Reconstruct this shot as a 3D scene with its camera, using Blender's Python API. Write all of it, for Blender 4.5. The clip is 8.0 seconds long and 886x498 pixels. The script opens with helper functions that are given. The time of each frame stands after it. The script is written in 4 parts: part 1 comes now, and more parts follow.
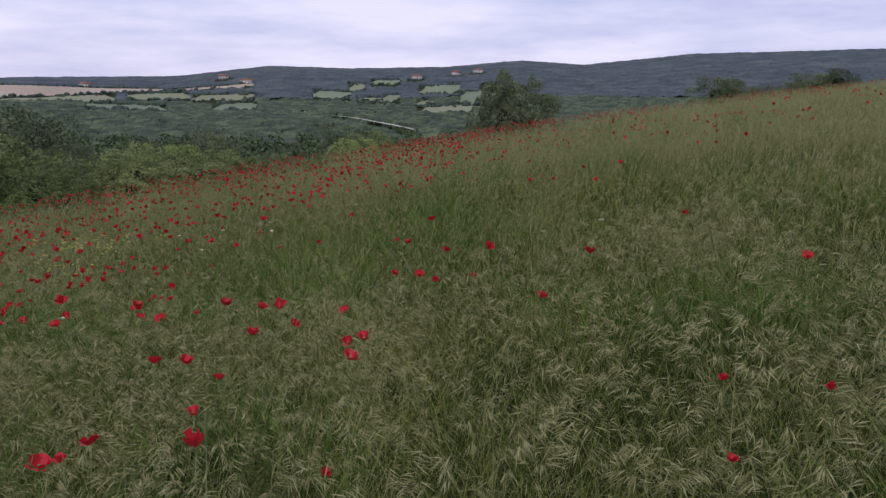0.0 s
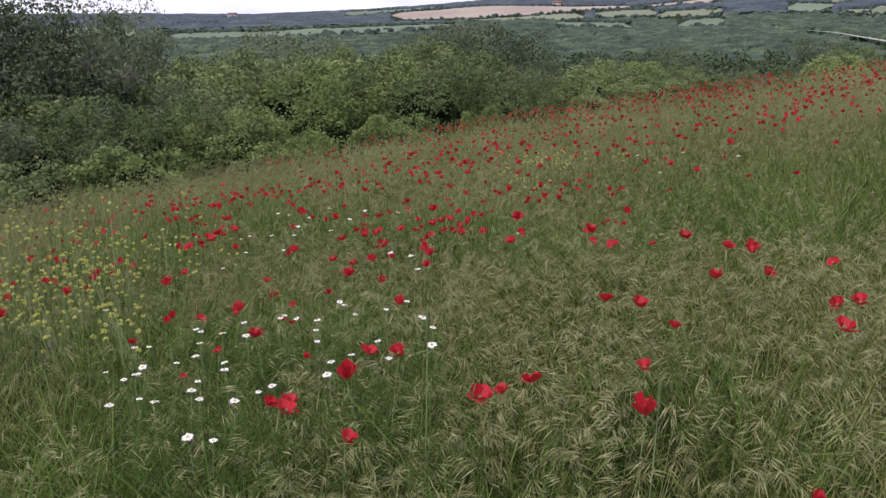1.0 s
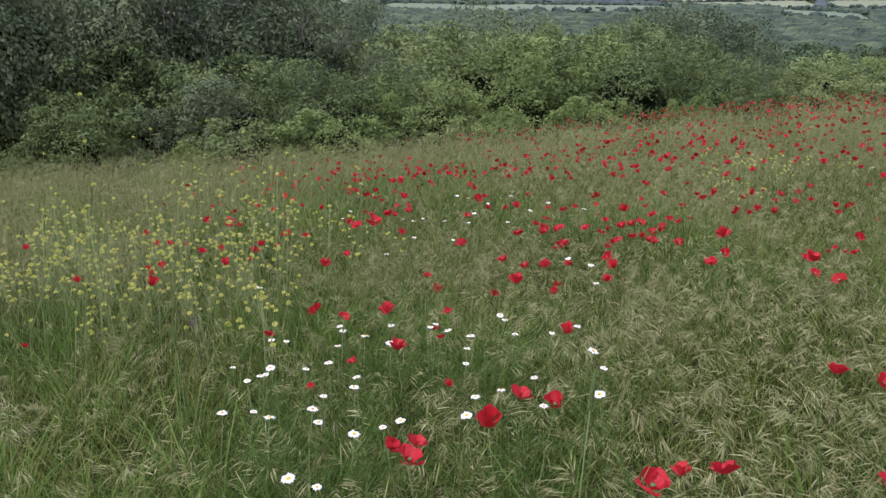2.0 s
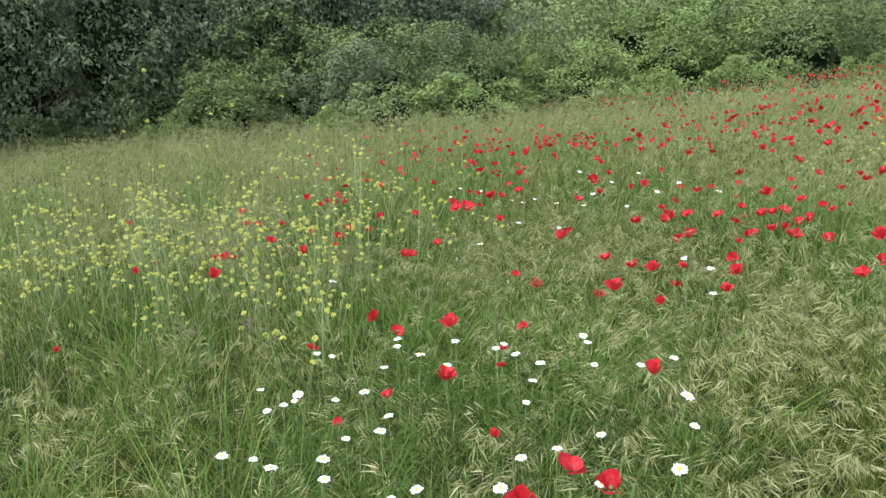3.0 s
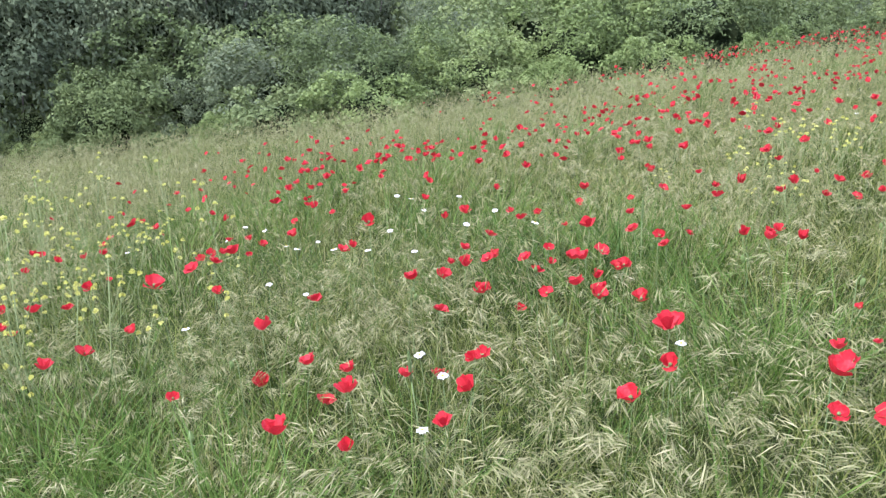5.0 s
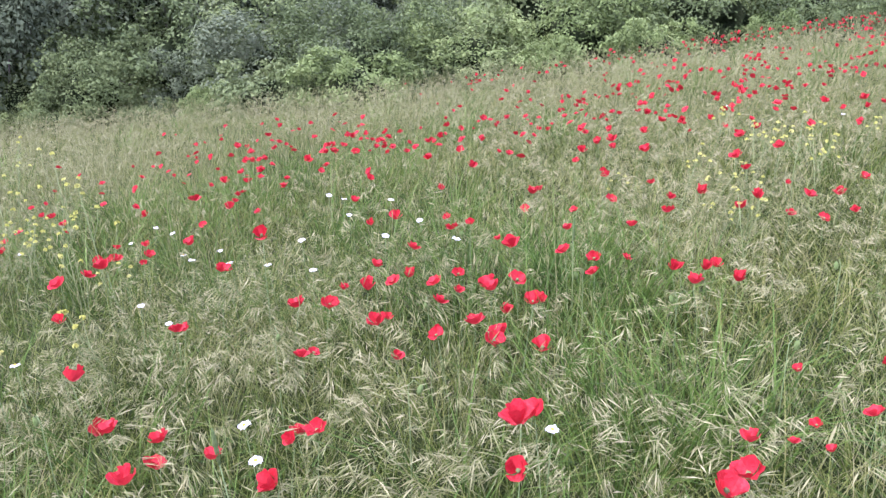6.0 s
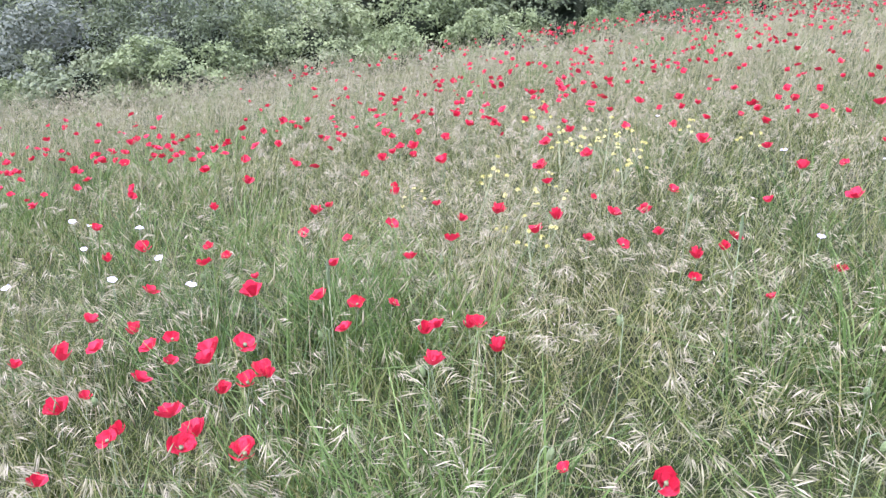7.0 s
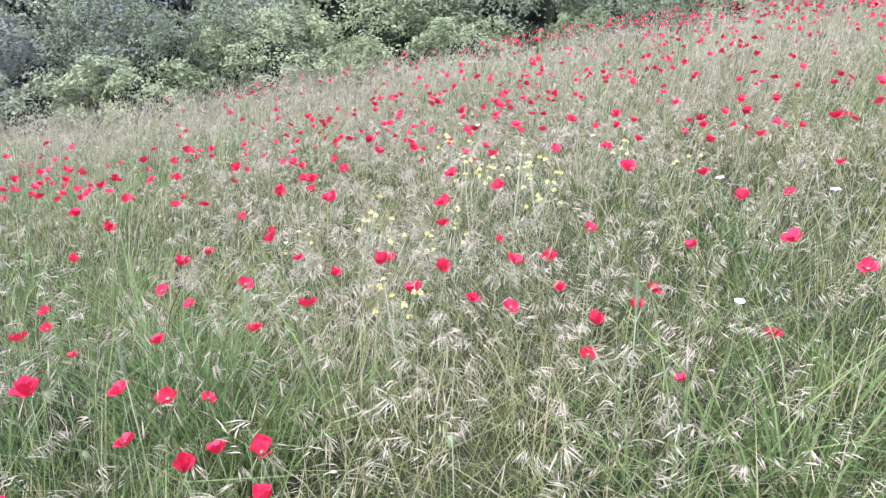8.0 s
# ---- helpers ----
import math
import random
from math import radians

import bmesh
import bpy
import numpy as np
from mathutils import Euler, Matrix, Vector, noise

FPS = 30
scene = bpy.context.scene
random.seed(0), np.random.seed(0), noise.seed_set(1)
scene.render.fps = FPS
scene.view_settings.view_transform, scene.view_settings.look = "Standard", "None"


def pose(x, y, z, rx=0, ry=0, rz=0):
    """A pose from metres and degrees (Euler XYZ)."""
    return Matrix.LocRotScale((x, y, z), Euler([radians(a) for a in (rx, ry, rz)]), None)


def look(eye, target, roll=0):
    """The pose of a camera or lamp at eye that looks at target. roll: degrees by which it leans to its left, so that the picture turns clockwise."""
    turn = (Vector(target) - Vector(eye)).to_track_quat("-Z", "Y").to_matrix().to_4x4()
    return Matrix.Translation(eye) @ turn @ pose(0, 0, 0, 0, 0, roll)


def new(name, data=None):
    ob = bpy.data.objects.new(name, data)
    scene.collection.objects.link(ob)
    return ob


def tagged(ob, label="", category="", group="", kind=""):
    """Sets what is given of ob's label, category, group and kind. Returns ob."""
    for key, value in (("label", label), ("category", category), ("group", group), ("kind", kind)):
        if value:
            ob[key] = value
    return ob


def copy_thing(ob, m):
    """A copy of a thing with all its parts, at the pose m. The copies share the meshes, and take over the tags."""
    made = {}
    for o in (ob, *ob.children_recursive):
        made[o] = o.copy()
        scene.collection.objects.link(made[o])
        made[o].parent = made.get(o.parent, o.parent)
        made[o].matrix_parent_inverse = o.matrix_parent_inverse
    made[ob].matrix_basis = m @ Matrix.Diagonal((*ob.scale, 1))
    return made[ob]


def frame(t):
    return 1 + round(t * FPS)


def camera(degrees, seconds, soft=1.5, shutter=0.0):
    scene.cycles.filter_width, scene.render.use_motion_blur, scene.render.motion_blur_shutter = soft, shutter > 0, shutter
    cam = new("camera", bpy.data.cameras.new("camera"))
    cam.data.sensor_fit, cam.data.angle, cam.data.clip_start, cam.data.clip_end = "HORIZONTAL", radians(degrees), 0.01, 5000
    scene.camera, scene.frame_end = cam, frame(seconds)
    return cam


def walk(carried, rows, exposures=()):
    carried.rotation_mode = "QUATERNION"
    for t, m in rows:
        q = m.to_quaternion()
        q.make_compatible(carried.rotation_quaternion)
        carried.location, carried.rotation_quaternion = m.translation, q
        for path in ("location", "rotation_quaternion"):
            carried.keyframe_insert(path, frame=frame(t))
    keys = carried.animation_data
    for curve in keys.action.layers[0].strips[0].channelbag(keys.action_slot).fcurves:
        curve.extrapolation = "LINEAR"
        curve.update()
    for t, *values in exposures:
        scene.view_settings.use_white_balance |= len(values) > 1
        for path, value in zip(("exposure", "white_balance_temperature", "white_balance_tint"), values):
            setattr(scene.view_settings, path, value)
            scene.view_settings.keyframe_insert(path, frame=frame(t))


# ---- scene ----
cam = camera(54.7, 8.0, soft=1.4)
PATH = [
    (0, (0.003, 0.005, 1.452), (0.988, 1.71, 1.101), 0.54),
    (0.1, (-0.0, 0.009, 1.462), (0.793, 1.809, 1.099), 0.57),
    (0.2, (0.025, 0.113, 1.436), (0.638, 1.976, 1.047), -1.13),
    (0.3, (0.036, 0.143, 1.451), (0.495, 2.049, 1.055), -0.82),
    (0.5, (0.05, 0.238, 1.448), (0.297, 2.177, 1.027), -1.45),
    (1, (0.061, 0.421, 1.405), (0.061, 2.349, 0.875), -0.91),
    (1.5, (0.024, 0.684, 1.401), (-0.17, 2.595, 0.842), 1.56),
    (2, (0.067, 0.898, 1.379), (-0.361, 2.763, 0.798), 1.58),
    (2.2, (0.117, 0.997, 1.383), (-0.458, 2.817, 0.787), -0.01),
    (3.3, (0.183, 1.573, 1.346), (-0.578, 3.294, 0.666), -0.61),
    (3.5, (0.204, 1.676, 1.329), (-0.527, 3.408, 0.645), 0.16),
    (4, (0.337, 2.009, 1.293), (-0.375, 3.743, 0.595), -1.29),
    (4.5, (0.448, 2.268, 1.309), (-0.246, 4.011, 0.615), -4.78),
    (4.7, (0.475, 2.41, 1.293), (-0.168, 4.174, 0.605), -3.75),
    (5.8, (0.703, 3.087, 1.283), (0.053, 4.837, 0.567), -1.65),
    (6, (0.733, 3.17, 1.274), (0.085, 4.909, 0.528), -1.80),
    (6.2, (0.767, 3.347, 1.21), (0.134, 5.082, 0.444), -2.03),
    (6.5, (0.804, 3.491, 1.229), (0.28, 5.25, 0.433), -0.77),
    (6.6, (0.796, 3.535, 1.256), (0.364, 5.315, 0.452), 0.85),
    (7, (0.921, 3.795, 1.221), (0.576, 5.606, 0.446), -0.01),
    (7.2, (0.983, 3.931, 1.205), (0.612, 5.745, 0.449), -0.58),
    (7.5, (1.073, 4.07, 1.222), (0.679, 5.887, 0.484), -0.32),
    (7.8, (1.147, 4.238, 1.189), (0.764, 6.06, 0.458), -0.11),
    (8, (1.202, 4.363, 1.169), (0.866, 6.183, 0.411), -1.54),
]
EXPOSURES = [(0, 0.18, 6150, 21), (0.5, 0.27, 6250, 22), (1.0, 0.78, 6250, 21), (1.5, 0.97, 6000, 21), (2.2, 1.23, 6100, 16), (3.3, 1.96, 6150, 0), (4.0, 2.06, 6150, 4), (4.7, 2.19, 5670, 16),
             (5.8, 2.30, 5560, 32), (6.5, 2.47, 5260, 46), (8, 2.68, 5150, 59)]
walk(cam, [(t, look(eye, target, roll)) for t, eye, target, roll in PATH], EXPOSURES)

# ---- light: a bright overcast sky over a low, veiled sun ----
SUN_EL, SUN_AZ = 56, 222
world = bpy.data.worlds.new("sky")
scene.world = world
world.use_nodes = True
wn, wl = world.node_tree.nodes, world.node_tree.links
wn.clear()
w_out, w_bg = wn.new("ShaderNodeOutputWorld"), wn.new("ShaderNodeBackground")
sky = wn.new("ShaderNodeTexSky")
sky.sky_type, sky.sun_disc = "NISHITA", False
sky.sun_elevation, sky.sun_rotation = radians(SUN_EL), radians(SUN_AZ)
sky_level = wn.new("ShaderNodeVectorMath")
sky_level.operation = "SCALE"
sky_level.inputs["Scale"].default_value = 0.10
coord, mapping = wn.new("ShaderNodeTexCoord"), wn.new("ShaderNodeMapping")
mapping.inputs["Scale"].default_value = (1.6, 1.6, 9.0)
clouds = wn.new("ShaderNodeTexNoise")
clouds.inputs["Scale"].default_value, clouds.inputs["Detail"].default_value, clouds.inputs["Roughness"].default_value = 2.2, 7, 0.55
tone = wn.new("ShaderNodeValToRGB")
tone.color_ramp.elements[0].position, tone.color_ramp.elements[0].color = 0.40, (0.50, 0.525, 0.70, 1)
tone.color_ramp.elements[1].position, tone.color_ramp.elements[1].color = 0.62, (0.76, 0.75, 0.86, 1)
cover = wn.new("ShaderNodeMix")
cover.data_type = "RGBA"
cover.inputs["Factor"].default_value = 0.86
wl.new(coord.outputs["Generated"], mapping.inputs["Vector"])
wl.new(mapping.outputs["Vector"], clouds.inputs["Vector"])
wl.new(clouds.outputs["Fac"], tone.inputs["Fac"])
wl.new(sky.outputs["Color"], sky_level.inputs[0])
wl.new(sky_level.outputs["Vector"], cover.inputs["A"])
wl.new(tone.outputs["Color"], cover.inputs["B"])
wl.new(cover.outputs["Result"], w_bg.inputs["Color"])
w_bg.inputs["Strength"].default_value = 1.0
wl.new(w_bg.outputs["Background"], w_out.inputs["Surface"])

sun_data = bpy.data.lights.new("sun", "SUN")
sun_data.energy, sun_data.angle, sun_data.color = 1.35, radians(12), (1.0, 0.96, 0.9)
sun = new("sun", sun_data)
s_az, s_el = radians(SUN_AZ), radians(SUN_EL)
sun.matrix_world = look((40 * math.sin(s_az) * math.cos(s_el), 40 * math.cos(s_az) * math.cos(s_el), 40 * math.sin(s_el)), (0, 0, 0))


# ---- materials ----
def surface(name, colours, scale=6.0, rough=0.8, spread=0.0, island=0.0, through_light=0.0, bump=0.0, fine=40.0, gloss=0.25):
    """Two scales of noise choose between the colours; spread varies by object, island by loose piece."""
    m = bpy.data.materials.new(name)
    m.use_nodes = True
    n, l = m.node_tree.nodes, m.node_tree.links
    bsdf, out = n["Principled BSDF"], n["Material Output"]
    geo = n.new("ShaderNodeNewGeometry")
    big, small = n.new("ShaderNodeTexNoise"), n.new("ShaderNodeTexNoise")
    big.inputs["Scale"].default_value, big.inputs["Detail"].default_value = scale, 4
    small.inputs["Scale"].default_value, small.inputs["Detail"].default_value = fine, 2
    for t in (big, small):
        l.new(geo.outputs["Position"], t.inputs["Vector"])
    mix = n.new("ShaderNodeMath")
    mix.operation = "MULTIPLY_ADD"
    l.new(small.outputs["Fac"], mix.inputs[0])
    mix.inputs[1].default_value = 0.35
    l.new(big.outputs["Fac"], mix.inputs[2])
    value = mix.outputs[0]
    info = n.new("ShaderNodeObjectInfo")
    for source, amount in ((info.outputs["Random"], spread), (geo.outputs["Random Per Island"], island)):
        if amount:
            add = n.new("ShaderNodeMath")
            add.operation = "MULTIPLY_ADD"
            l.new(source, add.inputs[0])
            add.inputs[1].default_value = amount
            l.new(value, add.inputs[2])
            value = add.outputs[0]
    ramp = n.new("ShaderNodeMapRange")
    mid = 0.675 + 0.5 * (spread + island)
    half = 0.22 + 0.42 * (spread + island)
    ramp.inputs["From Min"].default_value, ramp.inputs["From Max"].default_value = mid - half, mid + half
    l.new(value, ramp.inputs["Value"])
    cr = n.new("ShaderNodeValToRGB")
    els = cr.color_ramp.elements
    while len(els) < len(colours):
        els.new(0.5)
    for k, c in enumerate(colours):
        els[k].position, els[k].color = k / max(1, len(colours) - 1), (*c, 1)
    l.new(ramp.outputs["Result"], cr.inputs["Fac"])
    l.new(cr.outputs["Color"], bsdf.inputs["Base Color"])
    bsdf.inputs["Roughness"].default_value = rough
    bsdf.inputs["Specular IOR Level"].default_value = gloss
    if bump:
        b = n.new("ShaderNodeBump")
        b.inputs["Strength"].default_value, b.inputs["Distance"].default_value = bump, 0.02
        l.new(small.outputs["Fac"], b.inputs["Height"])
        l.new(b.outputs["Normal"], bsdf.inputs["Normal"])
    if through_light:
        tr, ms = n.new("ShaderNodeBsdfTranslucent"), n.new("ShaderNodeMixShader")
        l.new(cr.outputs["Color"], tr.inputs["Color"])
        ms.inputs["Fac"].default_value = through_light
        l.new(bsdf.outputs["BSDF"], ms.inputs[1])
        l.new(tr.outputs["BSDF"], ms.inputs[2])
        l.new(ms.outputs["Shader"], out.inputs["Surface"])
    return m


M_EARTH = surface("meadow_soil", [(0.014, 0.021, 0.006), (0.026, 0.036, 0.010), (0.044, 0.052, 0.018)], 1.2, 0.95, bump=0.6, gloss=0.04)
M_BLADE = surface("grass_blade", [(0.012, 0.024, 0.003), (0.048, 0.080, 0.010), (0.142, 0.180, 0.034), (0.290, 0.280, 0.096)], 0.9, 0.6, island=0.9, through_light=0.26, gloss=0.12)
M_TUFT = surface("tuft_blade", [(0.028, 0.060, 0.008), (0.086, 0.156, 0.024), (0.200, 0.290, 0.062)], 0.9, 0.55, island=0.6, through_light=0.3, gloss=0.15)
M_HERB = surface("herb_leaf", [(0.028, 0.058, 0.010), (0.058, 0.106, 0.018), (0.104, 0.160, 0.036)], 3, 0.6, island=0.5, through_light=0.25, gloss=0.08)
M_STRAW_BLADE = surface("dry_blade", [(0.165, 0.160, 0.062), (0.250, 0.232, 0.100), (0.335, 0.302, 0.150)], 1.5, 0.65, island=0.5, through_light=0.2, gloss=0.08)
M_SEED = surface("brome_spikelet", [(0.120, 0.138, 0.048), (0.205, 0.216, 0.086), (0.305, 0.302, 0.138), (0.410, 0.382, 0.205)], 3.2, 0.6, island=0.9, through_light=0.22, gloss=0.13)
M_EAR = surface("green_ear", [(0.180, 0.206, 0.070), (0.262, 0.278, 0.106), (0.370, 0.345, 0.164)], 1.1, 0.6, island=0.4, through_light=0.3, gloss=0.15)
M_PETAL = surface("poppy_petal", [(0.300, 0.008, 0.014), (0.470, 0.018, 0.026), (0.620, 0.050, 0.056)], 22, 0.5, spread=0.55, island=0.45, through_light=0.28, fine=170, bump=0.25)
M_CORE = surface("poppy_stamens", [(0.012, 0.010, 0.014), (0.03, 0.03, 0.03)], 60, 0.8)
M_STEM = surface("flower_stem", [(0.10, 0.15, 0.05), (0.19, 0.25, 0.09)], 12, 0.6, spread=0.4)
M_BUD = surface("poppy_bud", [(0.085, 0.140, 0.030), (0.150, 0.205, 0.060)], 60, 0.8, spread=0.3, bump=0.4, fine=300)
M_FOXTAIL = surface("foxtail_ear", [(0.09, 0.15, 0.04), (0.16, 0.22, 0.075)], 60, 0.8, bump=0.6, fine=500)
M_WHITE = surface("daisy_petal", [(0.72, 0.73, 0.68), (0.84, 0.84, 0.80)], 40, 0.6, through_light=0.2)
M_DISC = surface("daisy_disc", [(0.65, 0.42, 0.03), (0.78, 0.56, 0.05)], 90, 0.8)
M_YELLOW = surface("mustard_petal", [(0.38, 0.39, 0.062), (0.49, 0.49, 0.105), (0.58, 0.57, 0.17)], 30, 0.6, spread=0.5, through_light=0.3)
M_STALK = surface("mustard_stalk", [(0.110, 0.150, 0.046), (0.165, 0.208, 0.070), (0.225, 0.258, 0.100)], 12, 0.6, spread=0.4)
M_PURPLE = surface("vetch_petal", [(0.09, 0.025, 0.11), (0.16, 0.055, 0.18)], 50, 0.6, through_light=0.2)
M_LEAF = [surface("hedge_leaf", [(0.046, 0.070, 0.022), (0.138, 0.182, 0.062), (0.280, 0.325, 0.124)], 0.9, 0.55, spread=0.7, island=0.5, through_light=0.22, gloss=0.12),
          surface("bramble_leaf", [(0.076, 0.112, 0.029), (0.186, 0.248, 0.075), (0.325, 0.380, 0.138)], 0.9, 0.55, spread=0.6, island=0.5, through_light=0.22, gloss=0.12),
          surface("oak_leaf", [(0.037, 0.053, 0.028), (0.108, 0.138, 0.069), (0.215, 0.250, 0.126)], 0.9, 0.6, spread=0.6, island=0.5, through_light=0.22, gloss=0.1)]
M_DEAD = surface("dead_wood", [(0.16, 0.14, 0.12), (0.26, 0.23, 0.20)], 8, 0.9, bump=0.4)
# near black, to stand in for the shade deep inside the crowns
M_INNER_SHADE = surface("inner_shade", [(0.008, 0.012, 0.005), (0.018, 0.026, 0.010), (0.036, 0.044, 0.018)], 5, 0.95, bump=0.8, fine=24, gloss=0.02)
M_BARK = surface("bark", [(0.06, 0.05, 0.04), (0.13, 0.11, 0.09)], 6, 0.9, bump=0.6)
M_WOODS = surface("valley_woods", [(0.020, 0.033, 0.022), (0.046, 0.069, 0.039), (0.105, 0.138, 0.068)], 0.13, 0.9, fine=0.7, gloss=0.1)
M_SCRUB = surface("valley_scrub", [(0.040, 0.064, 0.032), (0.068, 0.102, 0.047), (0.110, 0.150, 0.066)], 0.05, 0.9, island=0.5, fine=0.9, gloss=0.1)
# distance haze is painted into the bluish base colour of the hill woods
M_HAZE_WOODS = surface("hill_woods", [(0.036, 0.049, 0.054), (0.056, 0.073, 0.077), (0.090, 0.110, 0.102)], 0.05, 0.9, fine=0.35, gloss=0.1)
M_HEDGEROW = surface("field_hedge", [(0.034, 0.052, 0.042), (0.050, 0.074, 0.055), (0.075, 0.100, 0.070)], 0.02, 0.9, island=0.4, fine=0.4, gloss=0.1)
M_STRAW = surface("stubble_field", [(0.25, 0.20, 0.15), (0.32, 0.26, 0.19), (0.36, 0.31, 0.23)], 0.02, 0.95, fine=0.4)
M_CROP = surface("green_crop", [(0.105, 0.142, 0.082), (0.140, 0.178, 0.100), (0.185, 0.220, 0.128)], 0.02, 0.95, fine=0.4, spread=0.5)
M_HAY = surface("hay_meadow", [(0.125, 0.150, 0.078), (0.160, 0.182, 0.098), (0.20, 0.21, 0.125)], 0.02, 0.95, fine=0.4, spread=0.4)
M_TRACK = surface("chalk_track", [(0.24, 0.26, 0.19), (0.33, 0.34, 0.27)], 0.05, 0.95, fine=0.6)
M_PLASTER = surface("pale_plaster", [(0.52, 0.50, 0.46), (0.66, 0.64, 0.60)], 0.4, 0.9)
M_TILE = surface("clay_roof", [(0.22, 0.10, 0.07), (0.30, 0.15, 0.10)], 0.6, 0.9)
M_PANE = surface("dark_pane", [(0.02, 0.025, 0.03), (0.05, 0.055, 0.06)], 1.0, 0.2, gloss=0.5)


# ---- helpers of this scene ----
def smooth(a, b, v):
    u = np.clip((np.asarray(v, float) - a) / (b - a), 0, 1)
    return u * u * (3 - 2 * u)


def patch(x, y, f, s):
    """A smooth field of patches from -1 to 1."""
    return (np.sin(x * f + s) * np.sin(y * f * 1.13 + s * 2.1) + 0.6 * np.sin(x * f * 2.3 - y * f * 1.7 + s * 3.3) + 0.4 * np.sin(x * f * 4.1 + y * f * 3.7 + s)) / 1.6


def part(name, bm, material, parent=None, label=""):
    me = bpy.data.meshes.new(name)
    bm.to_mesh(me)
    bm.free()
    me.materials.append(material)
    for p in me.polygons:
        p.use_smooth = True
    ob = new(name, me)
    if parent:
        ob.parent = parent
    return tagged(ob, label)


def bulk(name, pieces, material, parent=None, shade=True):
    """One mesh object from arrays: pieces is a list of (vertices, faces) with faces of one size each;
    a piece with no vertices shares those of the piece before."""
    verts, loops, sizes, at, end = [], [], [], 0, 0
    for v, f in pieces:
        v, f = np.asarray(v, np.float32).reshape(-1, 3), np.asarray(f, np.int32)
        at = end if len(v) else at
        verts.append(v)
        loops.append((f + at).ravel())
        sizes.append(np.full(len(f), f.shape[1], np.int32))
        end += len(v)
    verts, loops, sizes = np.concatenate(verts), np.concatenate(loops), np.concatenate(sizes)
    me = bpy.data.meshes.new(name)
    me.vertices.add(len(verts))
    me.vertices.foreach_set("co", verts.ravel())
    me.loops.add(len(loops))
    me.loops.foreach_set("vertex_index", loops)
    me.polygons.add(len(sizes))
    me.polygons.foreach_set("loop_start", np.r_[0, np.cumsum(sizes)[:-1]].astype(np.int32))
    me.polygons.foreach_set("use_smooth", np.full(len(sizes), shade))
    me.update(calc_edges=True)
    me.materials.append(material)
    ob = new(name, me)
    if parent:
        ob.parent = parent
    return ob


def place(ob, m, used):
    """Sets the model itself at its first place, and copies of it at all later ones."""
    if ob in used:
        copy_thing(ob, m @ Matrix.Diagonal([1 / v for v in ob.scale] + [1]))
    else:
        used.append(ob)
        ob.matrix_basis = m


# ---- the lie of the land ----
SKYLINE_AZ = [-75, -45, -18, -12, -5, 0, 4, 13, 18.8, 24, 30, 35, 39, 46, 57, 80]
SKYLINE_EL = [0.9, 0.5, 0.25, 0.1, 0.3, 0.55, 0.85, 1.05, 1.8, 1.7, 1.85, 2.3, 2.05, 2.75, 2.95, 3.0]


def valley(x, y):
    """Height of the valley and its far slopes, which climb to the skyline a kilometre off."""
    r = np.hypot(x, y) + 1e-6
    az = np.degrees(np.arctan2(x, y))
    top = np.interp(az, SKYLINE_AZ, SKYLINE_EL)
    lr = np.log(np.clip(r, 20, 1000))
    knots = np.log([20, 60, 120, 200, 350, 600, 1000])
    low = np.interp(lr, knots, [-7, -5.2, -4, -2.9, -1.6, -0.65, 0])
    rise = np.interp(lr, knots, [0, 0, 0, 0, 0, 0.35, 1])
    el = low + rise * top
    z = 1.4 + np.minimum(r, 1000) * np.tan(np.radians(el))
    roll = 2.2 * np.sin(x * 0.021 + 1.3) * np.sin(y * 0.017 + 0.4) * smooth(100, 300, r) * (1 - smooth(800, 1000, r))
    return z + roll - 0.012 * np.maximum(0, r - 1000)


EDGE_X = [-30, -12, -5, -2.4, 0.7, 4, 9, 15, 34]
EDGE_Y = [14.0, 14.5, 14.8, 16.3, 17.9, 18.6, 19.0, 19.6, 25]


def edge_offset(x, y):
    """Metres beyond the meadow's lower edge."""
    return (y - np.interp(x, EDGE_X, EDGE_Y)) / 1.03


def ground_z(x, y):
    x, y = np.asarray(x, float), np.asarray(y, float)
    cx, cy = np.clip(x, -70, 66), np.clip(y, -70, 60)
    d = np.maximum(0, edge_offset(x, y))
    near = 0.226 + 0.129 * cx - 0.082 * cy - 0.001 * np.maximum(0, cx - 1.8) ** 2 - 0.11 * np.minimum(d, 60)
    w = np.maximum(smooth(8, 70, d), smooth(60, 160, np.hypot(x, y)))
    return (1 - w) * near + w * valley(x, y)


def z_at(x, y):
    return float(ground_z(x, y))


def build_ground():
    az = np.radians(np.r_[np.arange(-72, 72, 0.75), np.arange(72, 288, 4)])
    rad = np.r_[np.arange(0.6, 30, 0.6), np.geomspace(30, 4600, 85)]
    a, r = np.meshgrid(az, rad)
    x, y = r * np.sin(a), r * np.cos(a)
    v = np.stack([x, y, ground_z(x, y)], -1).reshape(-1, 3)
    n, m = len(az), len(rad)
    i, j = np.meshgrid(np.arange(m - 1), np.arange(n), indexing="ij")
    k = (j + 1) % n
    quads = np.stack([i * n + j, i * n + k, (i + 1) * n + k, (i + 1) * n + j], -1).reshape(-1, 4)
    centre = np.array([[0, 0, z_at(0, 0)]])
    ring = np.arange(n)
    verts = np.concatenate([v, centre])
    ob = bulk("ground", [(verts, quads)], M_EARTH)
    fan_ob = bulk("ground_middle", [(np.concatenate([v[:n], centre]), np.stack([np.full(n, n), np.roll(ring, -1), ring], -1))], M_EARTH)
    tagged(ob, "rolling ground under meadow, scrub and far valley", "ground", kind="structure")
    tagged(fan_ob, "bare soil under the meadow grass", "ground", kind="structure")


build_ground()


